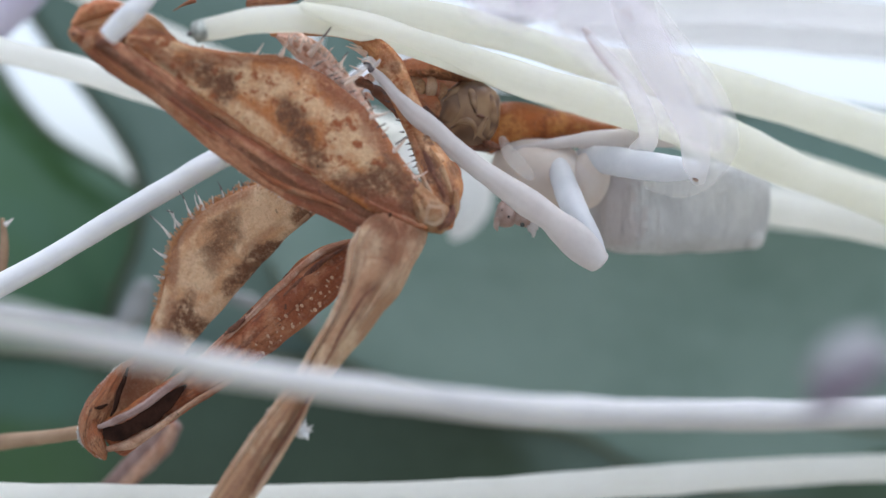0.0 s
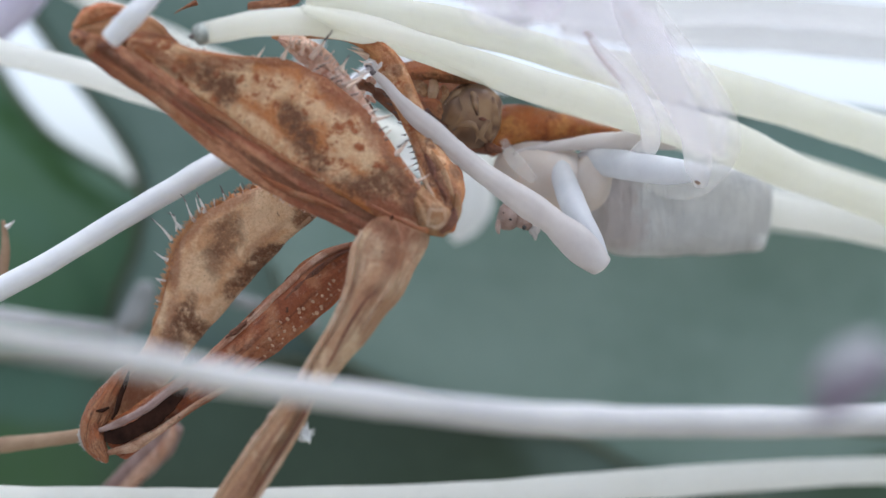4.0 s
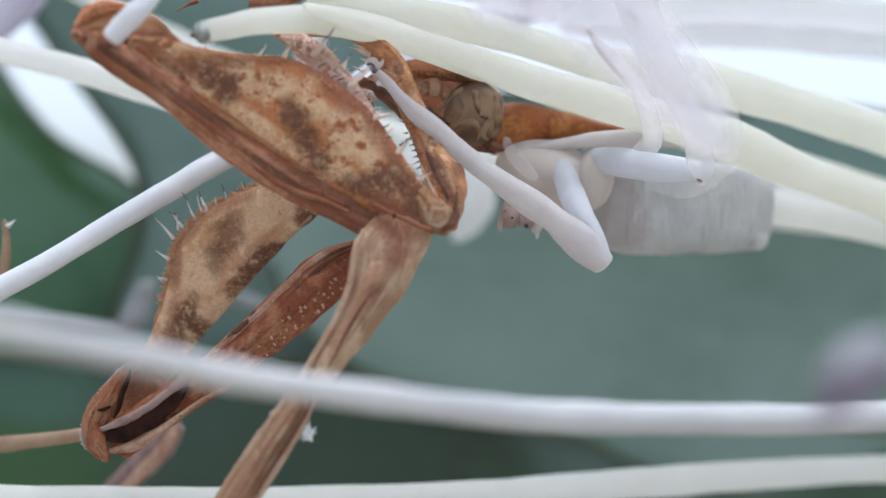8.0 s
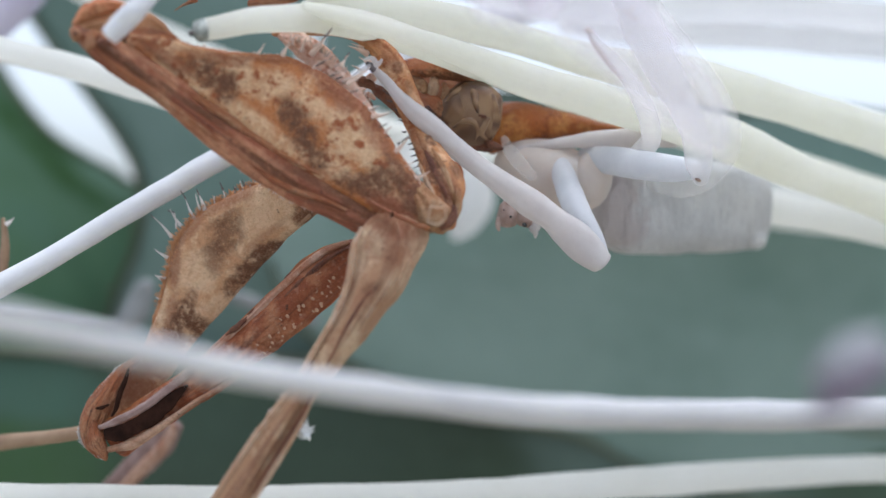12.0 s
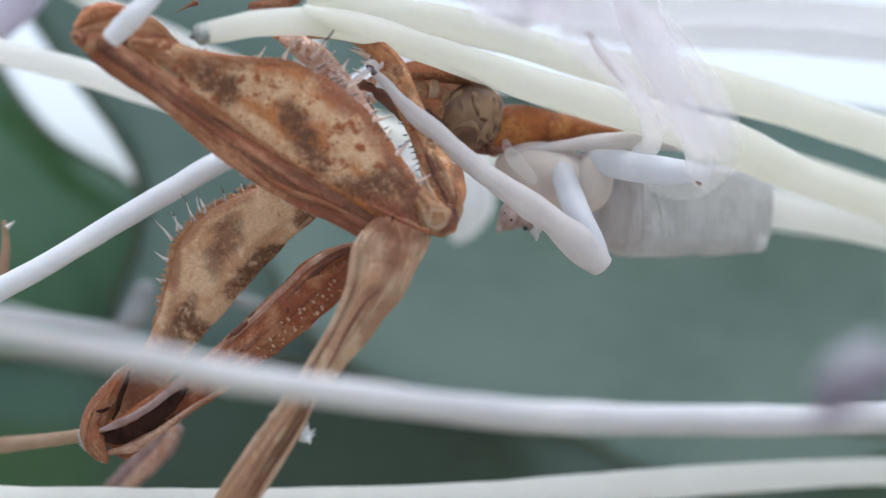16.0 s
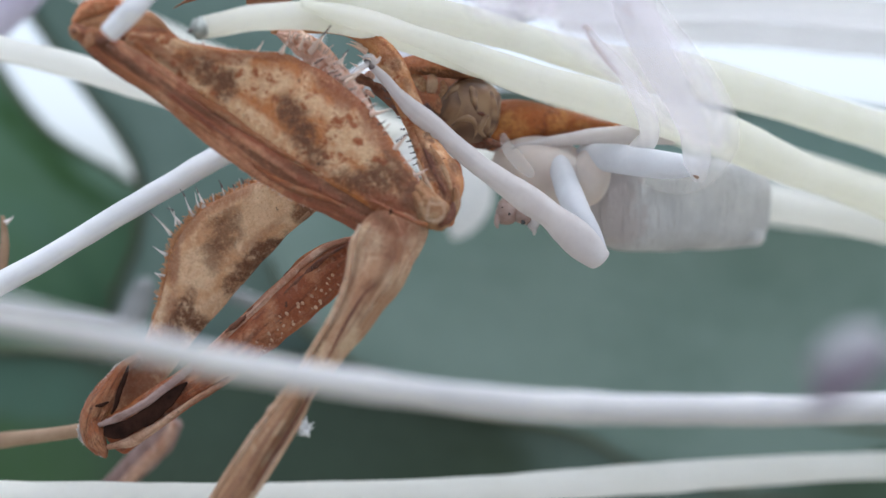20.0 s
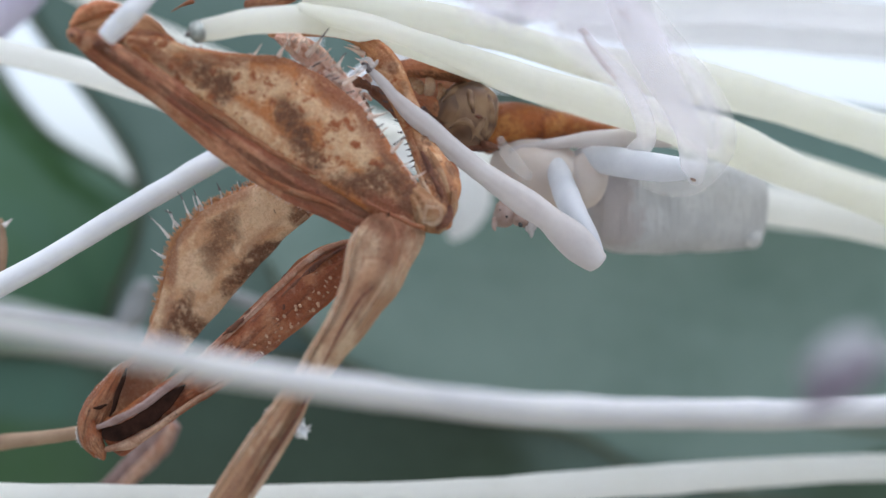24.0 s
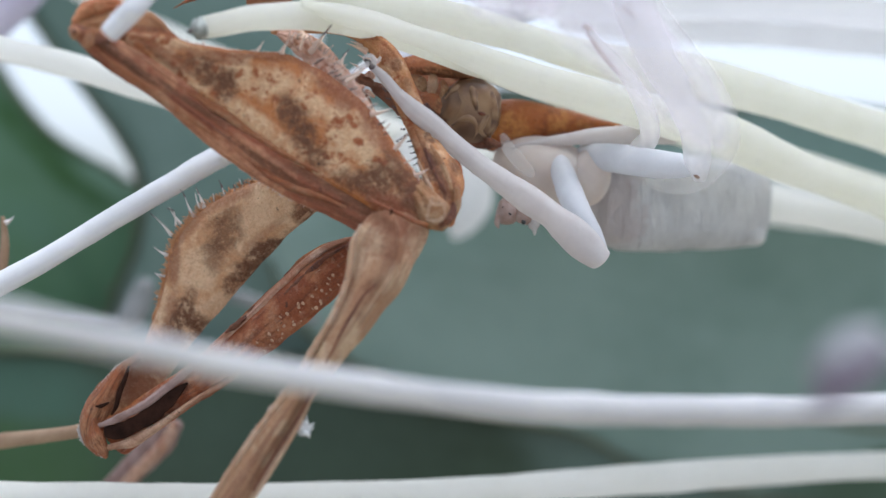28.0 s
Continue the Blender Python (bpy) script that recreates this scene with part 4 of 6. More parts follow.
thorns(lobe, [((-2.17, -2.75, 4.03), (-1.87, -2.9, 4.16), 0.028), ((-2.06, -2.75, 3.65), (-1.79, -2.9, 3.75), 0.028), ((-1.57, -2.8, 3.46), (-1.15, -3, 3.76), 0.03), ((-3.79, -3.05, 5.67), (-3.56, -3.15, 5.71), 0.02), ((-3.1, -2.9, 5.17), (-2.83, -3, 5.23), 0.022), ((-2.41, -2.9, 4.57), (-2.23, -3, 4.67), 0.02)], M_claw, "dark_bristle", "thin dark bristle")
bristles(lobe, [(-8.41, -3.2, 6.72), (-6.77, -3, 6.42), (-5.67, -2.9, 6.38), (-4.64, -2.9, 6.14), (-3.63, -2.8, 5.55), (-2.7, -2.7, 4.82), (-1.86, -2.7, 3.58), (-0.73, -2.7, 2.08)], 46, 0.11, (0.4, -0.2, 0.8), M_spine, "bristle_fringe", "", 0.6, 0.028)
granules(lobe, [(-8.71, -3.5, 6.63), (-6.73, -3.25, 6.29), (-5.64, -3.15, 6.23), (-4.67, -3.15, 5.95), (-3.7, -3.05, 5.37), (-2.87, -2.95, 4.68), (-2.03, -2.95, 3.52)], 130, 0.024, M_edge, "grain_crust")
flap = part("spiny_edge", loft([(-5.58, -1.6, 7.26, 0.14, 0.1), (-5.04, -1.77, 7.04, 0.34, 0.13), (-4.54, -1.91, 6.63, 0.42, 0.16), (-4.07, -1.97, 6.21, 0.39, 0.17), (-3.58, -2, 5.82, 0.32, 0.16), (-3.15, -2, 5.39, 0.26, 0.15), (-2.76, -1.96, 4.91, 0.2, 0.13), (-2.37, -1.9, 4.44, 0.12, 0.1)], 36, 12, 0.1, 2.2, folds=0.08), M_flap, femur, "pinkish spiny inner edge")
thorns(flap, [((-4.48, -2.2, 6.51), (-3.82, -2.7, 7.25), 0.101), ((-4.83, -2.1, 6.64), (-4.62, -2.3, 7.1), 0.062), ((-3.54, -2.1, 6.15), (-3.22, -2.3, 6.53), 0.055), ((-3.98, -2.1, 6.49), (-3.67, -2.3, 6.76), 0.039), ((-3.42, -2.2, 5.6), (-2.67, -2.6, 5.92), 0.078), ((-4.25, -2.25, 6.24), (-3.84, -2.5, 6.31), 0.039), ((-3.77, -2.25, 5.86), (-3.43, -2.5, 5.93), 0.039), ((-5.13, -2, 6.88), (-5.02, -2.1, 7.21), 0.039)], M_spine)
thorns(flap, [((-3.98, -2.6, 7.05), (-3.7, -2.8, 7.35), 0.035), ((-3.37, -2.3, 6.38), (-3.14, -2.4, 6.59), 0.025), ((-4.32, -2.3, 6.12), (-3.99, -2.5, 6.27), 0.02), ((-3.96, -2.3, 5.74), (-3.69, -2.5, 5.78), 0.02), ((-3.63, -2.3, 5.7), (-3.39, -2.5, 5.75), 0.02), ((-3.86, -2.3, 5.55), (-3.65, -2.5, 5.6), 0.018)], M_claw, "dark_bristle", "thin dark bristle")
bristles(flap, [(-5.23, -2, 7.15), (-4.45, -2.1, 6.91), (-3.88, -2.1, 6.41), (-3.28, -2, 5.82), (-2.75, -1.9, 5.09)], 44, 0.22, (0.5, -0.2, 0.7), M_spine, "bristle_fringe", "pinkish bristles", 0.7, 0.03)
thorns(femur, [((-2.81, -1.1, 6.1), (-3.21, -1.4, 6.29), 0.07), ((-2.61, -1.2, 6.24), (-2.79, -1.4, 6.48), 0.05), ((-2.57, -1.2, 6.2), (-2.25, -1.3, 6.46), 0.05)], M_spine)

tibia = part("foreleg_tibia", loft([(-6.02, -0.4, 7.53, 0.07, 0.06), (-5.23, -0.59, 7.55, 0.08, 0.09), (-4.45, -0.76, 7.53, 0.12, 0.12), (-3.68, -0.89, 7.48, 0.13, 0.17), (-2.93, -1.01, 7.29, 0.2, 0.19), (-2.29, -1.1, 6.9, 0.35, 0.2), (-1.85, -1.1, 6.3, 0.44, 0.2), (-1.51, -1.1, 5.63, 0.43, 0.2), (-1.21, -1.13, 4.93, 0.42, 0.2), (-0.92, -1.26, 4.21, 0.41, 0.22), (-0.63, -1.47, 3.5, 0.43, 0.25), (-0.3, -1.73, 2.83, 0.58, 0.3), (0, -1.99, 2.16, 0.67, 0.3), (0.04, -2.17, 1.44, 0.47, 0.26), (0.11, -2.3, 0.78, 0.24, 0.2)], 44, 10, 0.04, 1.1, 0.0, 6, 1.8, folds=0.06, fold_n=3), M_tibia, mantis, "amber curved tibia with fine teeth")
thorns(tibia, [((-1.65, -1.3, 4.75), (-1.82, -1.4, 4.82), 0.03), ((-1.82, -1.3, 5.06), (-2.01, -1.4, 5.09), 0.03), ((-1.47, -1.3, 4.4), (-1.63, -1.4, 4.43), 0.03), ((-1.34, -1.4, 4.01), (-1.49, -1.5, 4), 0.035), ((-1.22, -1.4, 3.81), (-1.39, -1.5, 3.78), 0.035), ((-1.12, -1.4, 3.62), (-1.29, -1.5, 3.57), 0.035), ((-1.04, -1.5, 3.42), (-1.21, -1.6, 3.37), 0.035), ((-0.98, -1.5, 3.22), (-1.16, -1.6, 3.16), 0.035), ((-0.94, -1.55, 3.03), (-1.1, -1.65, 2.94), 0.035), ((-0.91, -1.6, 2.83), (-1.06, -1.7, 2.75), 0.03), ((-1.98, -1.3, 5.33), (-2.13, -1.4, 5.44), 0.03)], M_claw, "tooth", "tiny dark tooth")
thorns(tibia, [((-2.65, -1.1, 6.72), (-3.34, -1.2, 6.98), 0.11), ((-2.42, -1.1, 6.41), (-2.96, -1.2, 6.59), 0.09), ((-2.81, -1.1, 6.92), (-3.23, -1.2, 7.06), 0.06)], M_spine)
part("spiny_bar", loft([(-7.19, 1.92, 9.05, 0.17, 0.13), (-6.35, 1.92, 9.13, 0.25, 0.18), (-5.52, 1.92, 9.42, 0.29, 0.2)], 12, 5, 0.1, 1.5), M_joint, tibia)
part("spiny_bar", loft([(-6.01, -0.2, 7.58, 0.1, 0.1), (-5.34, -0.3, 7.45, 0.2, 0.13), (-4.69, -0.3, 7.25, 0.2, 0.14), (-4.05, -0.3, 6.81, 0.14, 0.1)], 20, 8, 0.1, 2.0), M_flap, tibia)
thorns(mantis, [((-9.17, 1.92, 9.21), (-9.99, 1.92, 8.8), 0.09), ((-6.56, 1.92, 8.84), (-7.44, 1.92, 8.8), 0.09)], M_joint)
part("inner_flap", loft([(-1.48, -2.1, 2.97, 0.15, 0.06), (-1.32, -2.14, 2.7, 0.16, 0.08), (-1.15, -2.18, 2.45, 0.18, 0.09), (-0.99, -2.22, 2.18, 0.18, 0.09), (-0.84, -2.26, 1.91, 0.15, 0.08), (-0.68, -2.3, 1.65, 0.11, 0.06)], 24, 9, 0.06, 2.4), M_flap, tibia, "pinkish skin at the elbow")
# folds where the tibia narrows to the knee
part("tibia_fold", loft([(-0.69, -1.66, 3.44, 0.04, 0.04), (-0.5, -1.92, 2.98, 0.1, 0.06), (-0.27, -2.12, 2.45, 0.11, 0.06), (-0.04, -2.32, 1.95, 0.09, 0.06), (0.11, -2.36, 1.57, 0.04, 0.04)], 16, 9, 0.05, 3.0), M_mouth, tibia, "dark fold")
part("tibia_fold", loft([(-0.62, -1.58, 3.68, 0.04, 0.05), (-0.31, -1.86, 3.16, 0.1, 0.07), (0, -2.13, 2.6, 0.11, 0.07), (0.21, -2.3, 2.01, 0.09, 0.07), (0.3, -2.36, 1.49, 0.06, 0.05)], 16, 9, 0.05, 3.0), M_knee, tibia, "yellowish fold")
part("tibia_fold", loft([(-0.88, -1.8, 2.89, 0.04, 0.05), (-0.65, -2.08, 2.34, 0.08, 0.06), (-0.42, -2.3, 1.87, 0.08, 0.06), (-0.23, -2.4, 1.57, 0.06, 0.05)], 16, 9, 0.05, 3.0), M_pale, tibia, "pale fold")
part("tibia_fold", loft([(0.15, -1.6, 3.06, 0.04, 0.05), (0.42, -1.76, 2.74, 0.15, 0.08), (0.46, -1.92, 2.35, 0.15, 0.08), (0.38, -2.04, 1.92, 0.06, 0.05)], 16, 9, 0.05, 3.0), M_joint, tibia, "red-brown side")

knee = part("knee", loft([(-0.99, -2.6, 2.01, 0.31, 0.14), (-0.75, -2.78, 1.75, 0.31, 0.18), (-0.55, -2.92, 1.46, 0.4, 0.2), (-0.35, -2.98, 1.17, 0.47, 0.2), (-0.08, -2.96, 0.95, 0.45, 0.16), (0.13, -2.9, 0.75, 0.27, 0.1)], 36, 12, 0.06, 2.2, folds=0.1, fold_n=3), M_knee, mantis, "mottled knee joint")
part("knee_plate", loft([(-0.54, -3.2, 1.15, 0.32, 0.05), (-0.39, -3.22, 1.12, 0.32, 0.06), (-0.25, -3.24, 1.09, 0.34, 0.07), (-0.13, -3.22, 1.16, 0.28, 0.06), (0.02, -3.2, 1.17, 0.27, 0.05)], 28, 10, 0.03, 2.4, square=2.6), M_pale, knee, "pale translucent plate")
part("knee_plate", loft([(-0.45, -3.27, 1.13, 0.21, 0.03), (-0.35, -3.29, 1.11, 0.22, 0.04), (-0.25, -3.3, 1.11, 0.22, 0.04), (-0.17, -3.29, 1.15, 0.18, 0.04), (-0.06, -3.27, 1.16, 0.16, 0.03)], 24, 8, 0.02, 2.4, square=2.6), M_knee, knee, "ochre plate centre")
part("knee_side", loft([(0.3, -2.9, 1.4, 0.07, 0.1), (0.3, -3, 1.14, 0.13, 0.14), (0.15, -3.1, 0.87, 0.15, 0.14), (-0.11, -3.1, 0.69, 0.09, 0.1)], 28, 10, 0.06, 1.8, folds=0.1, fold_n=3), M_mouth, knee, "dark crescent")
part("knee_side", loft([(0.42, -2.4, 1.91, 0.08, 0.1), (0.45, -2.5, 1.53, 0.13, 0.14), (0.41, -2.6, 1.18, 0.09, 0.12), (0.3, -2.7, 0.96, 0.06, 0.1)], 28, 10, 0.06, 1.8, folds=0.1, fold_n=3), M_knee, knee)
part("knee_lip", loft([(-2.58, -2.85, 1.61, 0.15, 0.05), (-2.23, -3.08, 1.44, 0.05, 0.07), (-1.9, -3.25, 1.27, 0.06, 0.09), (-1.57, -3.36, 1.1, 0.07, 0.1), (-1.24, -3.36, 0.95, 0.07, 0.1), (-0.92, -3.31, 0.8, 0.08, 0.08), (-0.57, -3.2, 0.69, 0.08, 0.05)], 24, 10, 0.05, 2.4), M_lobe, knee, "lower lip of the femur over the leg")
part("lip_mark", blob((-1.72, -3.62, 1.12), (0.05, 0.04, 0.1), (0, 20, 0), 0.03, 6.0, seg=10), M_dark, knee, "black speck")

# head, eyes and prothorax
head = part("head", loft([(-1.52, 4.42, 6.9, 0.49, 0.44), (-0.53, 4.22, 6.39, 1.01, 0.81), (0.35, 3.92, 5.69, 1.44, 1.01), (1.33, 3.92, 4.93, 1.13, 0.85), (1.92, 3.92, 3.99, 0.44, 0.39)], 24, 8, 0.14, 0.9), M_head, mantis, "dark rust head")
crown = part("crown", loft([(-1.57, 2.5, 6.83, 0.24, 0.2), (-1.07, 2.23, 6.78, 0.34, 0.27), (-0.56, 2.07, 6.7, 0.34, 0.32), (-0.07, 2, 6.59, 0.3, 0.36), (0.42, 2, 6.45, 0.23, 0.35), (0.89, 2.1, 6.31, 0.17, 0.29), (1.37, 2.3, 6.16, 0.08, 0.2)], 26, 10, 0.08, 2.0, folds=0.06), M_crown, head, "rust-red crown")
eyeball = part("compound_eye", blob((1.01, 2.32, 5.02), (1.14, 0.85, 1.27), (0, 22, 0), 0.1, 1.1, 2.2, seg=48), M_eye, head, "olive-brown folded compound eye")
part("eye_lobe", blob((0.4, 2.05, 5.26), (0.66, 0.58, 0.72), (0, 30, 0), 0.05, 1.2, 2.1, seg=36), M_eye, eyeball)
for bends in ([(0.04, 1.61, 5.42, 0.04, 0.1), (0.33, 1.66, 5.71, 0.12, 0.1), (0.71, 1.82, 5.9, 0.17, 0.1), (1.04, 1.69, 5.76, 0.15, 0.1), (1.12, 1.55, 5.37, 0.12, 0.1), (1.2, 1.51, 5.03, 0.06, 0.1)],
              [(1.21, 1.87, 5.99, 0.06, 0.1), (1.54, 1.84, 5.78, 0.15, 0.1), (1.77, 1.8, 5.4, 0.17, 0.1), (1.85, 1.79, 4.94, 0.17, 0.1), (1.79, 1.83, 4.48, 0.15, 0.1), (1.63, 1.9, 4.16, 0.08, 0.1)],
              [(1.55, 1.95, 4.03, 0.06, 0.1), (1.33, 1.67, 4.26, 0.12, 0.1), (1.41, 1.6, 4.54, 0.15, 0.1), (1.62, 1.64, 4.8, 0.06, 0.1)],
              [(0.33, 1.75, 4.47, 0.04, 0.09), (0.75, 1.54, 4.7, 0.12, 0.09), (1.08, 1.53, 4.62, 0.12, 0.09), (1.2, 1.64, 4.3, 0.1, 0.09), (1.12, 1.79, 4.02, 0.04, 0.09)]):
    part("eye_fold", loft(bends, 18, 9, 0.03, 2.4), M_eye, eyeball, "paler raised band")
part("eye_pit", blob((1.37, 1.5, 4.86), (0.16, 0.05, 0.07), (0, 8, 0), 0.04, 6.0, seg=14), M_mouth, eyeball, "dark pit")
part("face_plate", loft([(-1.18, 2.4, 6.31, 0.13, 0.14), (-0.88, 2.1, 6.1, 0.23, 0.16), (-0.75, 2.05, 5.85, 0.15, 0.14)], 20, 8, 0.04, 2.0, square=2.6), M_knee, head, "ochre face plate")
part("face_plate", loft([(-0.42, 2, 6.3, 0.15, 0.13), (-0.4, 1.88, 6.03, 0.21, 0.16), (-0.46, 1.95, 5.75, 0.17, 0.13)], 20, 8, 0.03, 2.0, square=2.8), M_pale, head, "pale ochre face plate")
part("face_plate", loft([(-0.04, 1.95, 6.08, 0.1, 0.13), (0.04, 1.8, 5.77, 0.15, 0.16), (-0.08, 1.85, 5.53, 0.1, 0.13)], 20, 8, 0.03, 2.0, square=2.4), M_knee, head, "ochre face plate")
part("cheek", loft([(-0.76, 2.1, 5.56, 0.1, 0.15), (-0.38, 1.9, 5.41, 0.25, 0.2), (-0.08, 1.85, 5.07, 0.25, 0.2), (0.17, 2, 4.75, 0.13, 0.15)], 24, 10, 0.06, 1.8, folds=0.05), M_head, head, "rust cheek")
part("mouth", loft([(-0.68, 2.5, 5.18, 0.17, 0.2), (-0.25, 2.2, 4.69, 0.36, 0.35), (0.34, 2.1, 4.26, 0.36, 0.35), (1.09, 2.2, 3.93, 0.25, 0.3), (1.73, 2.3, 3.77, 0.15, 0.17)], 28, 10, 0.08, 1.6, folds=0.08), M_mouth, head, "dark maroon mouth")
part("jaw", loft([(1.51, 2, 4, 0.1, 0.15), (1.76, 1.95, 3.83, 0.17, 0.18), (2.1, 2.1, 3.75, 0.1, 0.15)], 20, 8, 0.05, 2.0), M_mouth, head, "dark jaw")
for limb in ([(-3.18, -0.3, 5.94, 0.08, 0.07), (-2.94, -0.35, 5.89, 0.2, 0.18), (-2.66, -0.3, 5.78, 0.18, 0.16), (-2.51, -0.2, 5.63, 0.08, 0.07)], [(-2.59, 0.1, 5.79, 0.1, 0.09), (-2.32, -0.05, 5.57, 0.2, 0.18), (-2, 0, 5.26, 0.18, 0.16), (-1.72, 0.1, 4.91, 0.12, 0.11), (-1.61, 0.2, 4.68, 0.06, 0.05)], [(-3.46, -1.2, 5.54, 0.08, 0.07), (-3.22, -1.3, 5.45, 0.17, 0.16), (-2.91, -1.25, 5.26, 0.17, 0.16), (-2.64, -1.2, 4.96, 0.14, 0.12), (-2.41, -1.2, 4.61, 0.08, 0.07)]):
    part("palp", loft(limb, 18, 8, 0.09, 3.0, folds=0.05), M_palp, head, "dark rust mouth palp")
for limb in ([(-2.73, -0.5, 5.99, 0.06, 0.05), (-2.57, -0.5, 6.03, 0.12, 0.11), (-2.45, -0.5, 5.91, 0.08, 0.07)], [(-3.17, -1.5, 5.31, 0.06, 0.05), (-2.93, -1.5, 5.42, 0.1, 0.09), (-2.74, -1.5, 5.46, 0.06, 0.05)], [(-2.84, -0.6, 5.42, 0.04, 0.04), (-2.64, -0.6, 5.38, 0.1, 0.09), (-2.45, -0.5, 5.24, 0.06, 0.05)]):
    part("palp_tip", loft(limb, 14, 6, 0.04, 3.0), M_flap, head, "pinkish palp tip")
part("prothorax", loft([(2.07, 3.9, 4.78, 0.87, 0.7), (3.09, 3.96, 4.86, 0.79, 0.7), (4.12, 4.15, 4.86, 0.61, 0.67), (5.17, 4.52, 4.82, 0.41, 0.61), (6.25, 5, 4.75, 0.23, 0.55), (7.38, 5.57, 4.69, 0.18, 0.5), (8.58, 6.45, 4.63, 0.15, 0.5), (9.87, 7.59, 4.54, 0.14, 0.5), (11.25, 8.9, 4.46, 0.14, 0.5)], 22, 7, 0.04, 0.8, 0.02, 5), M_thorax, mantis, "glossy orange-brown prothorax")

# second foreleg
femur2 = part("foreleg_femur", loft([(-4.72, 0.9, 2.1, 0.67, 0.4), (-5.55, 1.15, 1.72, 0.95, 0.38), (-6.41, 1.4, 1.32, 1.16, 0.36), (-7.21, 1.65, 0.79, 1.34, 0.36), (-7.99, 1.9, 0.2, 1.47, 0.37), (-8.64, 2.05, -0.53, 1.46, 0.36), (-9.11, 2.2, -1.37, 1.28, 0.34), (-9.59, 2.35, -2.19, 1.04, 0.32), (-10.09, 2.5, -3.04, 0.86, 0.3), (-10.59, 2.65, -3.89, 0.77, 0.33), (-11.18, 2.8, -4.7, 0.68, 0.36), (-11.75, 2.85, -5.48, 0.47, 0.36), (-12.28, 2.9, -6.25, 0.15, 0.36)], 56, 10, 0.05, 0.8, 0.0, 7, 2.8, folds=0.05, fold_n=2.5), M_second, mantis, "pale tan mottled femur")
edge2 = part("femur_edge", loft([(-6.87, 1.8, 2.27, 0.21, 0.14), (-7.67, 1.99, 1.91, 0.24, 0.17), (-8.42, 2.12, 1.45, 0.29, 0.2), (-9.11, 2.19, 0.92, 0.33, 0.2), (-9.73, 2.25, 0.3, 0.31, 0.2), (-10.06, 2.32, -0.5, 0.24, 0.2), (-10.3, 2.45, -1.35, 0.22, 0.2), (-10.54, 2.58, -2.2, 0.24, 0.19), (-10.84, 2.7, -3.04, 0.23, 0.18)], 28, 14, 0.1, 3.0), M_edge, femur2, "rough rust edge")
thorns(edge2, [((-10.07, 1.9, 0.44), (-10.7, 1.6, 1.2), 0.058), ((-9.73, 1.9, 0.86), (-10.1, 1.7, 1.48), 0.058), ((-9.9, 1.9, 0.77), (-9.94, 1.7, 1.39), 0.039), ((-9.23, 1.9, 1.11), (-9.52, 1.7, 1.85), 0.062), ((-8.84, 1.85, 1.44), (-9.11, 1.7, 2.14), 0.078), ((-9.01, 1.85, 1.44), (-9.16, 1.75, 2.02), 0.039), ((-8.08, 1.8, 1.85), (-8.19, 1.7, 2.27), 0.031), ((-7.42, 1.8, 2.15), (-7.53, 1.7, 2.52), 0.047), ((-7.17, 1.8, 2.23), (-7.15, 1.7, 2.39), 0.031), ((-10.25, 2, -0.31), (-10.71, 1.8, 0.02), 0.062), ((-10.36, 2.1, -1.07), (-10.69, 1.9, -0.98), 0.055), ((-10.49, 2.1, -1.15), (-10.69, 1.9, -0.94), 0.031), ((-7.71, 1.8, 2.06), (-7.73, 1.7, 2.31), 0.031), ((-8.46, 1.8, 1.65), (-8.48, 1.7, 1.97), 0.023), ((-10.55, 2.2, -1.87), (-10.7, 2.1, -1.8), 0.031)], M_spinew)
thorns(edge2, [((-9.52, 1.7, 1.85), (-9.67, 1.5, 2.13), 0.03), ((-9.94, 1.7, 1.35), (-10.16, 1.5, 1.43), 0.03), ((-8.15, 1.7, 2.18), (-8.24, 1.5, 2.46), 0.04), ((-7.69, 1.7, 2.18), (-7.74, 1.6, 2.3), 0.03), ((-7.36, 1.7, 2.31), (-7.43, 1.6, 2.55), 0.028), ((-10.64, 1.7, 1.1), (-10.76, 1.5, 1.26), 0.022), ((-9.02, 1.7, 1.97), (-9.09, 1.5, 2.21), 0.02)], M_claw, "dark_bristle", "thin dark bristle")
bristles(edge2, [(-6.95, 1.72, 2.43), (-8, 1.8, 1.98), (-9.01, 1.85, 1.4), (-9.78, 1.92, 0.69), (-10.17, 2, -0.15), (-10.36, 2.1, -1.03), (-10.68, 2.2, -2.19)], 130, 0.22, (-0.6, -0.1, 0.7), M_edge, "bristle_fringe", "short rusty bristles", 0.7, 0.02)
granules(edge2, [(-6.93, 1.6, 2.3), (-7.97, 1.65, 1.85), (-8.92, 1.7, 1.27), (-9.67, 1.8, 0.54), (-10.01, 1.85, -0.23), (-10.2, 1.95, -1.13)], 90, 0.03, M_edge, "grain_crust")
part("femur_rim", loft([(-4.87, 0.8, 1.24, 0.1, 0.06), (-5.52, 1.14, 0.8, 0.13, 0.08), (-6.09, 1.46, 0.25, 0.13, 0.09), (-6.65, 1.69, -0.31, 0.14, 0.1), (-7.21, 1.89, -0.88, 0.15, 0.1), (-7.74, 2.06, -1.48, 0.15, 0.09), (-8.28, 2.23, -2.08, 0.15, 0.08), (-8.85, 2.4, -2.66, 0.15, 0.06)], 18, 10, 0.05, 2.0), M_pale, femur2, "pale translucent lower rim")

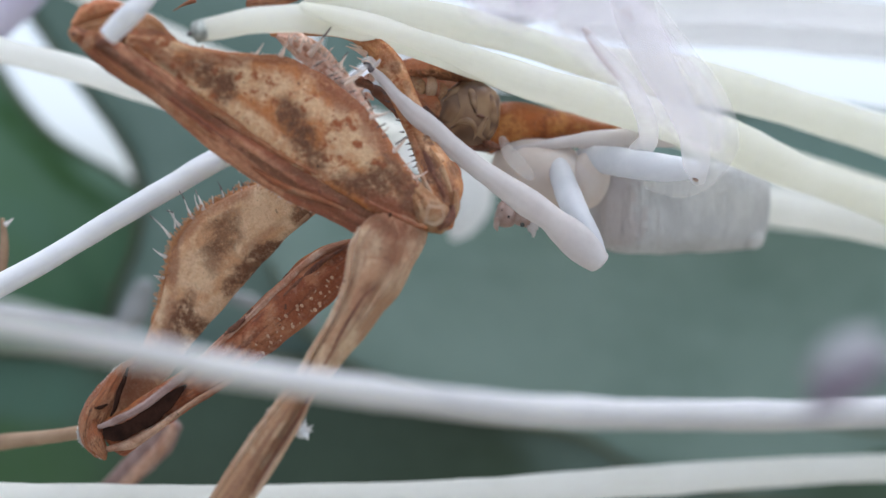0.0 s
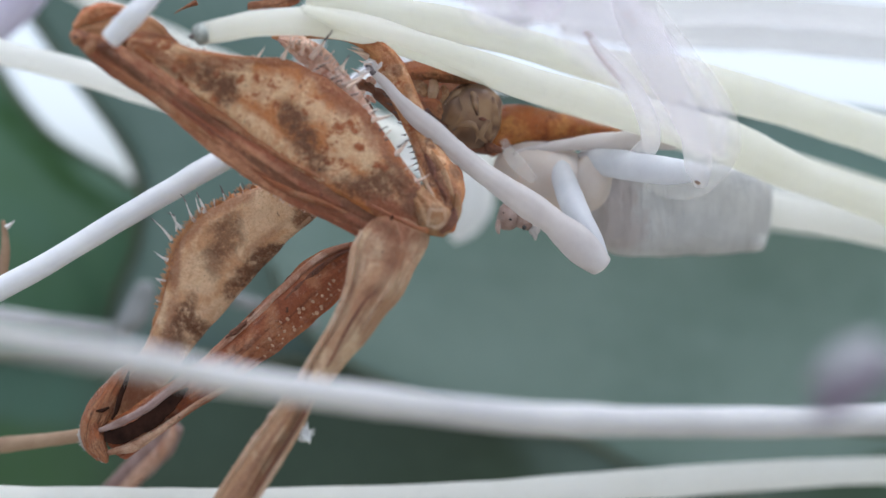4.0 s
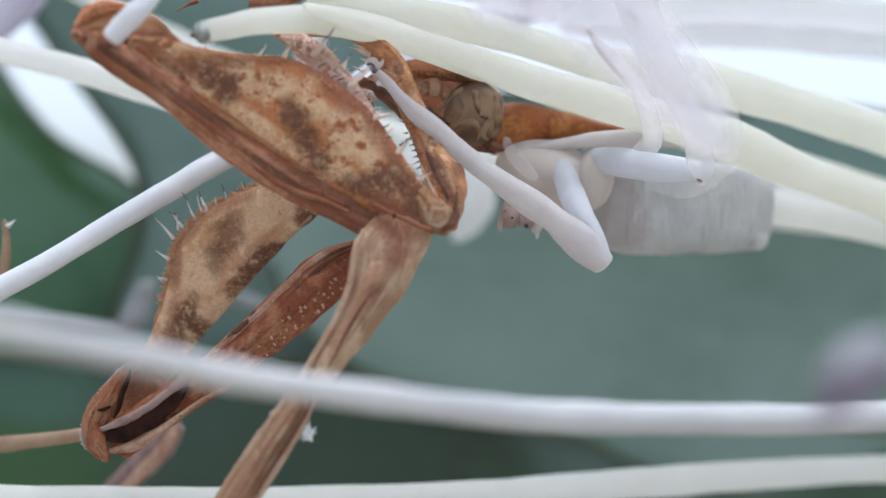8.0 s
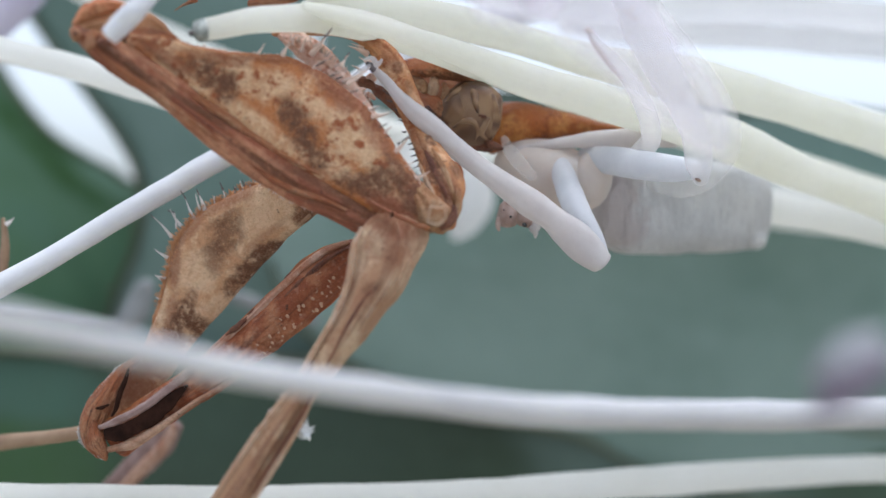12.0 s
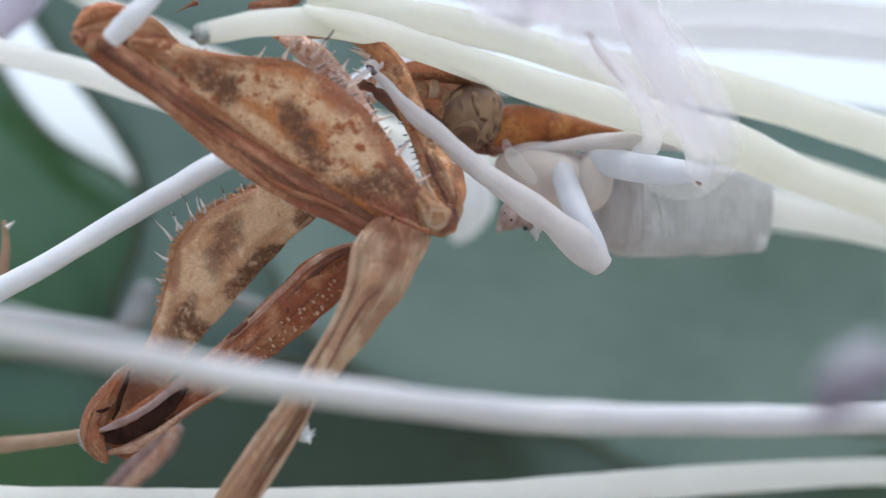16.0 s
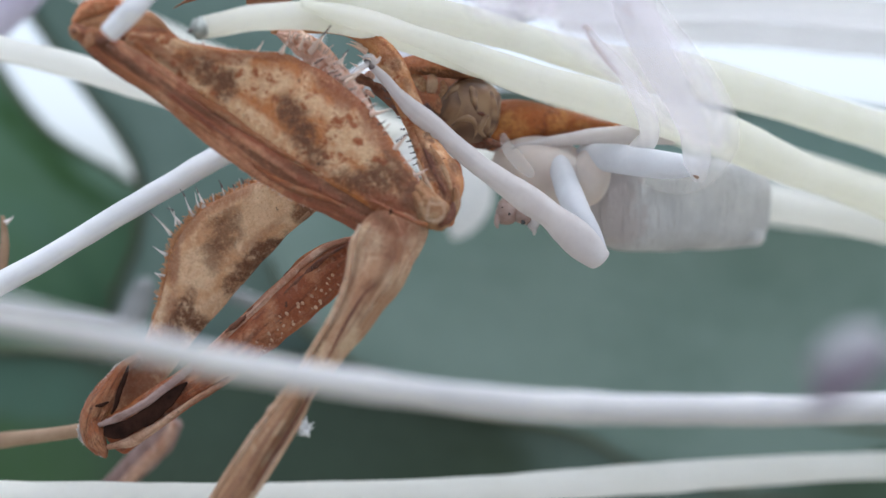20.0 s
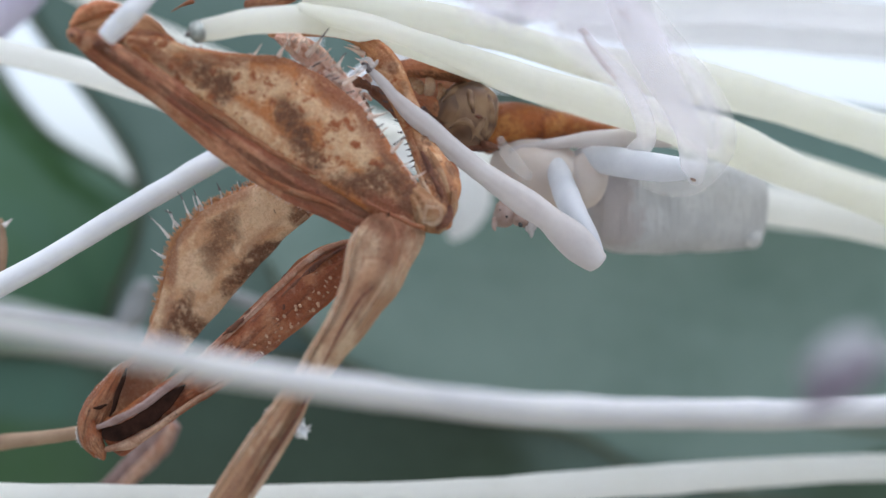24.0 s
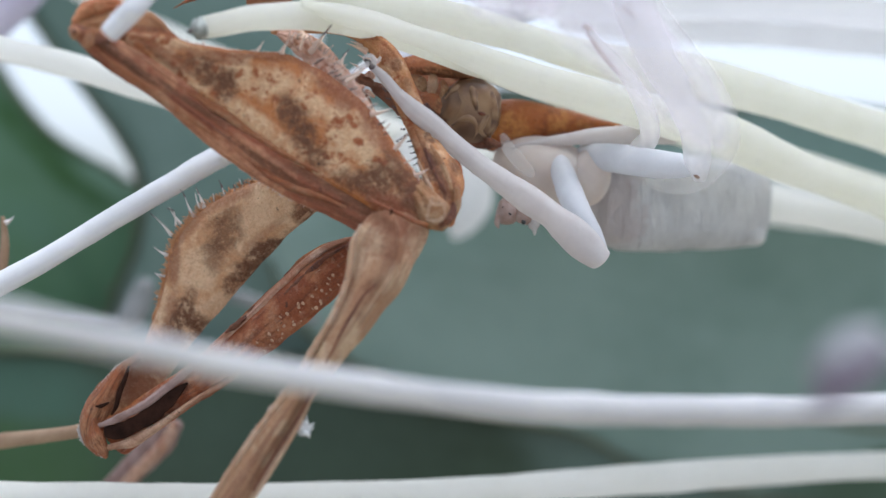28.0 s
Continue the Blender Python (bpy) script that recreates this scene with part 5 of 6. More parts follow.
bristles(femur, [(-11.44, -4.2, 6.3), (-10.53, -3.9, 5.62), (-9.51, -3.6, 4.93), (-8.75, -3.3, 4.3), (-7.44, -2.9, 3.15), (-5.71, -2.6, 1.88), (-4.22, -2.5, 1.19)], 90, 0.08, (-0.5, -0.2, -0.8), M_spine, "bristle_fringe", "fine pale fuzz", 0.6, 0.012)

# the folded joint at the bottom
joint = part("leg_joint", loft([(-11.37, 2.2, -4.1, 0.17, 0.3), (-11.8, 1.99, -4.44, 0.19, 0.36), (-12.08, 1.77, -4.89, 0.28, 0.4), (-12.33, 1.59, -5.37, 0.37, 0.41), (-12.61, 1.51, -5.87, 0.44, 0.4), (-12.84, 1.5, -6.41, 0.42, 0.37), (-12.87, 1.53, -6.98, 0.37, 0.33), (-12.63, 1.6, -7.49, 0.19, 0.3)], 40, 10, 0.05, 1.2, 0.0, 6, folds=0.12, fold_n=3), M_joint, mantis, "folded red-brown leg joint")
bristles(joint, [(-11.68, 2, -4.16), (-12.11, 1.8, -4.44), (-12.5, 1.5, -5.03), (-12.91, 1.5, -5.48), (-13.2, 1.5, -6.15), (-13.36, 1.55, -6.78), (-13.15, 1.6, -7.24), (-12.42, 1.2, -7.63)], 150, 0.11, (-0.8, -0.3, 0.2), M_spinew, "bristle_fringe", "fine pale fuzz", 0.7, 0.012)
# Raised strips; the shade inside the creases is put into their black.
part("joint_groove", loft([(-11.47, 1.2, -4.34, 0.04, 0.05), (-11.57, 1.1, -4.74, 0.08, 0.06), (-11.77, 1.08, -5.27, 0.1, 0.06), (-11.9, 1.1, -5.76, 0.08, 0.06), (-12.07, 1.15, -6.06, 0.04, 0.05)], 16, 9, 0.04, 3.0), M_dark, joint, "crease with its shade coloured in")
part("joint_groove", loft([(-12.62, 1.05, -5.76, 0.03, 0.04), (-12.41, 1.02, -5.75, 0.07, 0.05), (-12.16, 1.02, -5.63, 0.04, 0.04)], 14, 8, 0.04, 3.0), M_dark, joint, "short crack with its shade coloured in")

rod = part("foreleg_tibia", loft([(-3.14, 0.3, -0.12, 0.48, 0.42), (-3.84, 0.35, -0.6, 0.77, 0.49), (-4.53, 0.4, -1.18, 0.87, 0.56), (-5.21, 0.55, -1.8, 0.85, 0.58), (-5.91, 0.7, -2.42, 0.84, 0.6), (-6.62, 0.82, -3.02, 0.78, 0.59), (-7.35, 0.95, -3.62, 0.72, 0.58), (-8.08, 1.05, -4.21, 0.7, 0.55), (-8.85, 1.15, -4.75, 0.68, 0.52), (-9.64, 1.23, -5.26, 0.66, 0.5), (-10.39, 1.3, -5.84, 0.67, 0.48), (-11.15, 1.35, -6.39, 0.67, 0.45), (-11.96, 1.4, -6.88, 0.74, 0.42)], 48, 10, 0.04, 1.0, 0.0, 7, 1.8, folds=0.12, fold_n=3), M_rod, mantis, "dark rust tibia with pale dots")
part("tibia_ridge", loft([(-3.44, 0.02, 0.24, 0.1, 0.1), (-4.15, 0.01, -0.03, 0.13, 0.12), (-4.78, 0.05, -0.47, 0.15, 0.14), (-5.37, 0.17, -0.98, 0.16, 0.15), (-5.94, 0.31, -1.52, 0.17, 0.15), (-6.52, 0.45, -2.07, 0.17, 0.15), (-7.11, 0.63, -2.61, 0.17, 0.15), (-7.71, 0.76, -3.14, 0.18, 0.15), (-8.32, 0.85, -3.66, 0.17, 0.15)], 24, 10, 0.05, 1.8, folds=0.04), M_ribbon, rod, "paler upper ridge")
part("tibia_crack", loft([(-3.55, -0.16, -0.02, 0.04, 0.05), (-4.14, -0.18, -0.36, 0.08, 0.06), (-4.71, -0.12, -0.84, 0.1, 0.06), (-5.32, 0, -1.36, 0.08, 0.06), (-5.98, 0.16, -1.99, 0.04, 0.05)], 16, 10, 0.06, 2.6), M_mouth, rod, "dark crack under the ridge")
# A convex strip whose black stands for the shade in a hollow groove.
part("groove", loft([(-12.2, 0.72, -6.64, 0.21, 0.05), (-11.67, 0.62, -6.61, 0.31, 0.05), (-11.19, 0.53, -6.4, 0.29, 0.06), (-10.74, 0.51, -6.16, 0.29, 0.06), (-10.32, 0.51, -5.86, 0.31, 0.06), (-9.94, 0.52, -5.54, 0.27, 0.06), (-9.59, 0.56, -5.2, 0.18, 0.05), (-9.23, 0.62, -4.89, 0.05, 0.05)], 32, 12, 0.06, 2.6), M_dark, rod, "strip coloured with an open groove's shade")
part("groove_lip", loft([(-12.11, 1, -7.24, 0.11, 0.14), (-11.35, 0.83, -7.05, 0.19, 0.16), (-10.66, 0.69, -6.67, 0.16, 0.17), (-10.02, 0.63, -6.25, 0.12, 0.17), (-9.41, 0.61, -5.8, 0.1, 0.15), (-8.79, 0.64, -5.39, 0.09, 0.13), (-8.17, 0.76, -5.02, 0.1, 0.09), (-7.55, 0.9, -4.63, 0.12, 0.06)], 28, 10, 0.06, 2.0), M_lowlip, rod, "ragged brown lower lip")
part("lip_tip", loft([(-12.73, 1.15, -6.3, 0.12, 0.14), (-12.66, 1.05, -6.7, 0.25, 0.18), (-12.52, 1, -7.1, 0.27, 0.2), (-12.32, 1, -7.43, 0.16, 0.16), (-12.25, 1.05, -7.6, 0.06, 0.1)], 24, 10, 0.1, 2.4, folds=0.1), M_joint, rod, "wrinkled red-brown end")
part("groove_lip", loft([(-12.4, 0.72, -6.41, 0.09, 0.05), (-11.75, 0.57, -6.16, 0.13, 0.07), (-11.14, 0.49, -5.87, 0.14, 0.09), (-10.58, 0.46, -5.53, 0.14, 0.09), (-10.06, 0.49, -5.15, 0.14, 0.09), (-9.57, 0.57, -4.75, 0.15, 0.07), (-9.1, 0.7, -4.35, 0.11, 0.05)], 28, 10, 0.07, 2.4, folds=0.05), M_palelip, rod, "pinkish pale lip")
for run in ([(-7.82, 0.55, -3.06, 0.04, 0.04), (-7.53, 0.5, -2.85, 0.1, 0.09), (-7.2, 0.5, -2.61, 0.1, 0.09), (-7.01, 0.55, -2.41, 0.04, 0.04)], [(-5.68, 0.3, -1.03, 0.04, 0.04), (-5.47, 0.22, -0.92, 0.1, 0.09), (-5.2, 0.3, -0.79, 0.04, 0.04)], [(-7.04, 0.5, -2.33, 0.02, 0.02), (-6.88, 0.48, -2.2, 0.05, 0.05), (-6.68, 0.5, -2.06, 0.02, 0.02)]):
    part("dirt_clump", loft(run, 20, 12, 0.16, 5.0), M_mouth, rod, "dark dirt")
bm = bmesh.new()
for i in range(48):
    k, row = i / 48, i % 3
    mid = Vector((-3.86, -0.27, -0.93)).lerp(Vector((-6.69, 0.3, -3.44)), k)
    side = Vector((0.64, 0.0, -0.77)) * (0.36 * (row - 1) + 0.05)
    blob(mid + side + Vector((random.uniform(-0.16, 0.16), 0.13 * abs(row - 1) - 0.03, random.uniform(-0.16, 0.16))), (random.uniform(0.03, 0.085), 0.035, random.uniform(0.03, 0.075)), (0, 40, 0), 0.012, 5.0, 2.0, bm, 8)
part("dot_pattern", bm, M_grain, rod, "rows of pale raised dots")
part("tarsus", loft([(-13.66, 3.2, -6.94, 0.28, 0.25), (-14.54, 3.4, -7.1, 0.26, 0.23), (-16.18, 4.4, -7.41, 0.29, 0.26), (-17.65, 5.4, -7.7, 0.32, 0.28), (-20.51, 6.9, -8.21, 0.32, 0.29)], 14, 6, 0.03, 0.8), M_stalk, joint, "dry tan tarsus")
part("hind_tarsus", loft([(-11.41, 8.9, -7.55, 0.3, 0.25), (-11.99, 9.1, -8.06, 0.64, 0.33), (-12.58, 9.33, -8.72, 0.63, 0.4), (-13.23, 9.6, -9.35, 0.63, 0.4), (-13.91, 10, -10.01, 0.59, 0.4), (-14.54, 10.43, -10.75, 0.64, 0.4), (-15.2, 10.9, -11.5, 0.73, 0.4)], 20, 8, 0.05, 0.9), M_palelip, mantis, "folded pinkish tarsus")
part("tarsus_edge", loft([(-11.47, 8.4, -7.43, 0.14, 0.13), (-11.57, 8.4, -7.86, 0.22, 0.19), (-12.04, 8.6, -8.49, 0.26, 0.24), (-12.72, 8.8, -9.18, 0.26, 0.24), (-13.44, 9, -9.89, 0.24, 0.22), (-14.47, 9.4, -10.94, 0.22, 0.2)], 14, 6, 0.04, 1.0), M_ribbon, mantis, "orange-brown tarsus ridge")

# walking leg in front
leg = part("walking_leg", loft([(-1.25, -2.3, 1.57, 0.66, 0.2), (-1.46, -2.8, 0.71, 0.96, 0.33), (-1.96, -3.17, -0.08, 1.06, 0.43), (-2.25, -3.42, -0.96, 0.96, 0.49), (-2.66, -3.53, -1.76, 0.75, 0.53), (-3.12, -3.61, -2.55, 0.63, 0.56), (-3.65, -3.68, -3.31, 0.53, 0.56), (-4.19, -3.75, -4.05, 0.47, 0.53), (-4.73, -3.79, -4.8, 0.44, 0.49), (-5.26, -3.82, -5.54, 0.49, 0.46), (-5.77, -3.86, -6.3, 0.53, 0.44), (-6.26, -3.89, -7.08, 0.55, 0.42), (-6.74, -3.9, -7.87, 0.6, 0.42), (-7.23, -3.9, -8.65, 0.61, 0.43), (-7.71, -3.9, -9.44, 0.73, 0.45)], 60, 10, 0.03, 0.8, 0.0, 6, 1.8, folds=0.07, fold_n=2.6), M_leg, mantis, "tan-brown walking leg with a split along it")
part("leg_split", loft([(-2.2, -4.32, -1.21, 0.03, 0.03), (-2.55, -4.35, -1.56, 0.05, 0.04), (-2.91, -4.36, -2.1, 0.05, 0.04), (-3.24, -4.36, -2.68, 0.05, 0.04), (-3.49, -4.36, -3.18, 0.04, 0.04), (-3.76, -4.36, -3.67, 0.03, 0.03)], 16, 10, 0.03, 2.0), M_mouth, leg, "dark split")
part("leg_split", loft([(-4.18, -4.3, -4.55, 0.03, 0.03), (-4.57, -4.32, -5.29, 0.05, 0.04), (-5.07, -4.33, -6.1, 0.05, 0.04), (-5.58, -4.33, -6.89, 0.05, 0.04), (-6.08, -4.33, -7.75, 0.04, 0.04)], 16, 10, 0.03, 2.0), M_mouth, leg, "dark split")
# Rim light along the leg's left edge is put into this ridge's colour.
part("leg_ridge", loft([(-2.71, -3.6, 0.68, 0.05, 0.08), (-2.92, -3.75, 0.16, 0.11, 0.1), (-3.02, -3.85, -0.38, 0.11, 0.1), (-3.09, -3.95, -0.96, 0.11, 0.1), (-3.3, -4.05, -1.61, 0.11, 0.1), (-3.66, -4.1, -2.37, 0.11, 0.1), (-4.23, -4.15, -3.34, 0.11, 0.1), (-4.92, -4.15, -4.5, 0.11, 0.1), (-5.67, -4.15, -5.48, 0.11, 0.1), (-6.29, -4.15, -6.31, 0.11, 0.1), (-6.98, -4.15, -7.39, 0.11, 0.1), (-7.48, -4.15, -8.15, 0.09, 0.1)], 24, 10, 0.03, 1.2, folds=0.03), M_pale, leg, "ridge with rim light put into its pale colour")
part("leg_ridge", loft([(-4.26, -4.22, -4.89, 0.04, 0.06), (-4.65, -4.22, -5.65, 0.09, 0.08), (-5.16, -4.22, -6.48, 0.11, 0.08), (-5.7, -4.22, -7.34, 0.11, 0.08), (-6.21, -4.22, -8.14, 0.09, 0.08)], 20, 10, 0.03, 1.2, folds=0.03), M_pale, leg, "pale right ridge")
part("leg_ridge", loft([(-1.6, -3.85, 0.89, 0.04, 0.06), (-1.42, -4, 0.38, 0.11, 0.09), (-1.45, -4.1, -0.27, 0.14, 0.1), (-1.7, -4.15, -0.99, 0.13, 0.1), (-2.17, -4.2, -1.71, 0.09, 0.08), (-2.67, -4.2, -2.47, 0.05, 0.06)], 20, 10, 0.04, 1.2, folds=0.03), M_leg, leg, "rounded middle ridge")
bristles(leg, [(-3.06, -3.6, -0.26), (-3.36, -3.75, -1.59), (-4.44, -3.85, -3.59), (-5.98, -3.9, -5.66), (-7.17, -3.9, -7.44)], 40, 0.06, (-0.8, -0.2, 0.4), M_spine, "bristle_fringe", "fine pale fuzz", 0.6, 0.012)
crumb = part("crumb", blob((-4.57, -3.7, -5.87), (0.3, 0.2, 0.2), (0, 10, 0), 0.22, 5.0, seg=20), M_crumb, leg, "white crumb")
thorns(crumb, [((-4.38, -3.75, -5.82), (-4.19, -3.8, -5.67), 0.06), ((-4.46, -3.75, -5.72), (-4.43, -3.8, -5.45), 0.06), ((-4.36, -3.75, -5.9), (-4.19, -3.8, -5.85), 0.05), ((-4.53, -3.75, -5.75), (-4.61, -3.8, -5.56), 0.04)], M_crumb, "flake")
tip2 = part("leg_tip", loft([(-17.02, 3.92, 1.16, 0.07, 0.07), (-16.95, 3.92, 0.37, 0.17, 0.17), (-17, 3.92, -0.52, 0.2, 0.2), (-17.28, 3.92, -1.61, 0.22, 0.22), (-18.42, 3.92, -3.25, 0.31, 0.31)], 12, 6, 0.08, 1.5), M_stalk, mantis)
thorns(tip2, [((-16.85, 3.8, 0.94), (-16.54, 3.8, 1.2), 0.09)], M_spinew)

# ---- the crab spider ----
spider = thing("crab_spider", (4.4, 2.92, 2.8), "milky white crab spider gripping the mantis", "spider")
carapace = part("carapace", blob((4.01, 3.9, 2.81), (2.2, 1.7, 1.35), (0, 16, 0), 0.06, 0.8), M_spbody, spider, "cream carapace")
part("shoulder", blob((5.51, 2.95, 2.63), (0.8, 0.8, 1.15), (0, 12, 0), 0.03, 0.8), M_spbody, carapace)
part("face", blob((2.35, 2.2, 1.32), (0.4, 0.45, 0.5), (0, 14, 0), 0.12, 1.8, 2.6), M_spface, carapace, "pinkish brown face")
part("cheek", blob((2.94, 2.15, 1.2), (0.42, 0.4, 0.34), (0, 24, 0), 0.1, 2.0, 2.6), M_spface, carapace)
part("cheek", blob((3.36, 2.1, 0.9), (0.2, 0.3, 0.3), (0, 24, 0), 0.06, 3.0, 2.4), M_spleg, carapace)
for q, r in (((2.91, 1.72, 0.89), 0.09), ((2.41, 1.74, 1.19), 0.05), ((2.16, 1.75, 1.44), 0.03)):
    part("eye", blob(q, (r, r, r), (0, 0, 0), r * 0.4, 4.0, seg=14), M_spoteye, carapace, "small black eye")
part("chelicera", loft([(2.01, 2, 1.11, 0.13, 0.11), (1.96, 1.9, 0.86, 0.1, 0.09), (2, 1.9, 0.69, 0.04, 0.04)], 12, 5, 0.04, 3.0), M_spface, carapace)
part("chelicera", loft([(3.22, 1.9, 0.81, 0.13, 0.11), (3.34, 1.9, 0.61, 0.1, 0.09), (3.34, 1.9, 0.44, 0.04, 0.04)], 12, 5, 0.04, 3.0), M_spleg, carapace)
part("back_fold", loft([(2.66, 3, 3.7, 0.15, 0.2), (3.51, 2.94, 3.87, 0.19, 0.24), (4.36, 2.9, 4, 0.23, 0.29), (5.21, 2.9, 4.1, 0.28, 0.31), (6.08, 2.99, 4.17, 0.35, 0.34), (6.97, 3.16, 4.22, 0.38, 0.34), (7.86, 3.29, 4.22, 0.36, 0.32), (8.74, 3.4, 4.1, 0.24, 0.3)], 20, 7, 0.04, 1.0), M_spleg, carapace, "pinkish white fold along the back")
abdomen = part("abdomen", loft([(6.12, 5.9, 1.5, 1.25, 1), (7.1, 6.37, 1.56, 1.74, 1.3), (8.25, 6.87, 1.67, 1.87, 1.48), (9.42, 7.4, 1.73, 1.9, 1.55), (10.65, 8.07, 1.77, 1.91, 1.52), (11.91, 8.73, 1.77, 1.89, 1.43), (13.16, 9.4, 1.71, 1.69, 1.3)], 30, 9, 0.07, 0.9, 0.0, 7, 2.7, 0.22, folds=0.05, fold_n=3), M_abdomen, spider, "wrinkled grey-white abdomen")
part("abdomen_corner", blob((13.03, 8.5, 0.5), (0.58, 0.7, 0.5), (0, 20, 0), 0.05, 1.0), M_abdomen, abdomen)
leg1 = part("front_leg", loft([(-2.6, -1.6, 6.28, 0.1, 0.06), (-2.07, -1.65, 5.77, 0.17, 0.14), (-1.58, -1.7, 5.2, 0.22, 0.21), (-1.06, -1.6, 4.68, 0.3, 0.24), (-0.49, -1.5, 4.21, 0.35, 0.26), (0.07, -1.3, 3.73, 0.36, 0.28), (0.65, -1.1, 3.25, 0.35, 0.3), (1.24, -0.95, 2.78, 0.36, 0.32), (1.87, -0.8, 2.35, 0.4, 0.34), (2.5, -0.65, 1.93, 0.46, 0.37), (3.15, -0.5, 1.51, 0.5, 0.39), (3.78, -0.4, 1.07, 0.46, 0.41), (4.36, -0.3, 0.56, 0.57, 0.42), (4.96, -0.2, 0.06, 0.6, 0.43), (5.51, -0.1, -0.47, 0.43, 0.45)], 28, 9, 0.03, 1.2, folds=0.03, cap=0.35), M_spleg, spider, "long milky front leg")
part("claw", loft([(-2.67, -1.68, 6.32, 0.06, 0.05), (-2.54, -1.68, 6.25, 0.1, 0.09), (-2.42, -1.68, 6.09, 0.12, 0.1)], 10, 4, 0.04, 4.0), M_claw, leg1, "dark claw")
for toe in ([(-3.18, -1.88, 5.8, 0.04, 0.03), (-2.87, -1.88, 5.99, 0.1, 0.09), (-2.57, -1.7, 6.21, 0.1, 0.09)], [(-2.76, -1.8, 6.42, 0.04, 0.03), (-2.47, -1.8, 6.46, 0.08, 0.07), (-2.34, -1.7, 6.28, 0.1, 0.09)], [(-2.16, -1.5, 6.47, 0.04, 0.03), (-2.23, -1.6, 6.34, 0.08, 0.07), (-2.38, -1.7, 6.21, 0.1, 0.09)]):
    part("claw", loft(toe, 10, 4, 0.02, 4.0), M_spgrey, leg1)
part("front_leg_thigh", loft([(4.32, 3.2, 3.33, 0.41, 0.42), (4.42, 2.07, 2.63, 0.45, 0.49), (4.56, 1.2, 1.98, 0.48, 0.53), (4.78, 0.6, 1.38, 0.43, 0.56), (5.07, 0.33, 0.84, 0.35, 0.52), (5.35, 0.17, 0.28, 0.31, 0.45), (5.57, 0.1, -0.3, 0.27, 0.36)], 24, 8, 0.03, 1.0), M_spblue, leg1, "bluish white thigh")
part("palp", loft([(2.17, 1.5, 4.04, 0.14, 0.13), (2.4, 1.45, 3.54, 0.25, 0.22), (2.79, 1.7, 3.1, 0.27, 0.24), (3.23, 2.1, 2.71, 0.19, 0.17)], 16, 6, 0.03, 1.5), M_spglass, spider, "translucent palp")
leg2 = part("second_leg", loft([(5.3, 3.3, 3.4, 0.46, 0.36), (5.95, 2.43, 3.35, 0.51, 0.43), (6.59, 1.7, 3.19, 0.54, 0.47), (7.23, 1.1, 3.04, 0.54, 0.5), (7.92, 0.9, 2.94, 0.51, 0.5), (8.62, 0.77, 2.89, 0.43, 0.47), (9.31, 0.7, 2.87, 0.25, 0.42)], 24, 8, 0.03, 1.0), M_spblue, spider, "bluish white leg bent upward")
part("shin", loft([(9.14, 0.5, 2.53, 0.28, 0.3), (9.04, 0.2, 2.95, 0.46, 0.4), (8.86, -0.3, 3.56, 0.5, 0.4), (8.5, -1.2, 4.2, 0.49, 0.38), (7.93, -2.2, 4.86, 0.51, 0.36), (7.04, -3.4, 5.91, 0.59, 0.34), (6.39, -4.2, 6.88, 0.65, 0.32), (5.98, -4.5, 7.9, 0.68, 0.3), (5.65, -4.6, 8.95, 0.68, 0.3)], 26, 8, 0.03, 1.2, folds=0.03), M_spgrey, leg2, "translucent lilac-grey shin")
part("third_leg", loft([(7.9, 3.4, 2.57, 0.3, 0.27), (8.69, 3, 2.29, 0.32, 0.29), (9.48, 2.7, 2.44, 0.36, 0.33), (10.09, 2.4, 3.02, 0.42, 0.38), (10.49, 2.1, 3.84, 0.46, 0.42), (10.29, 1.6, 4.79, 0.46, 0.41), (9.45, 0.6, 5.9, 0.41, 0.37), (8.3, -0.6, 7.02, 0.34, 0.3), (7.05, -1.6, 8.3, 0.29, 0.26)], 24, 9, 0.03, 1.2), M_spglass, spider, "translucent bent leg")
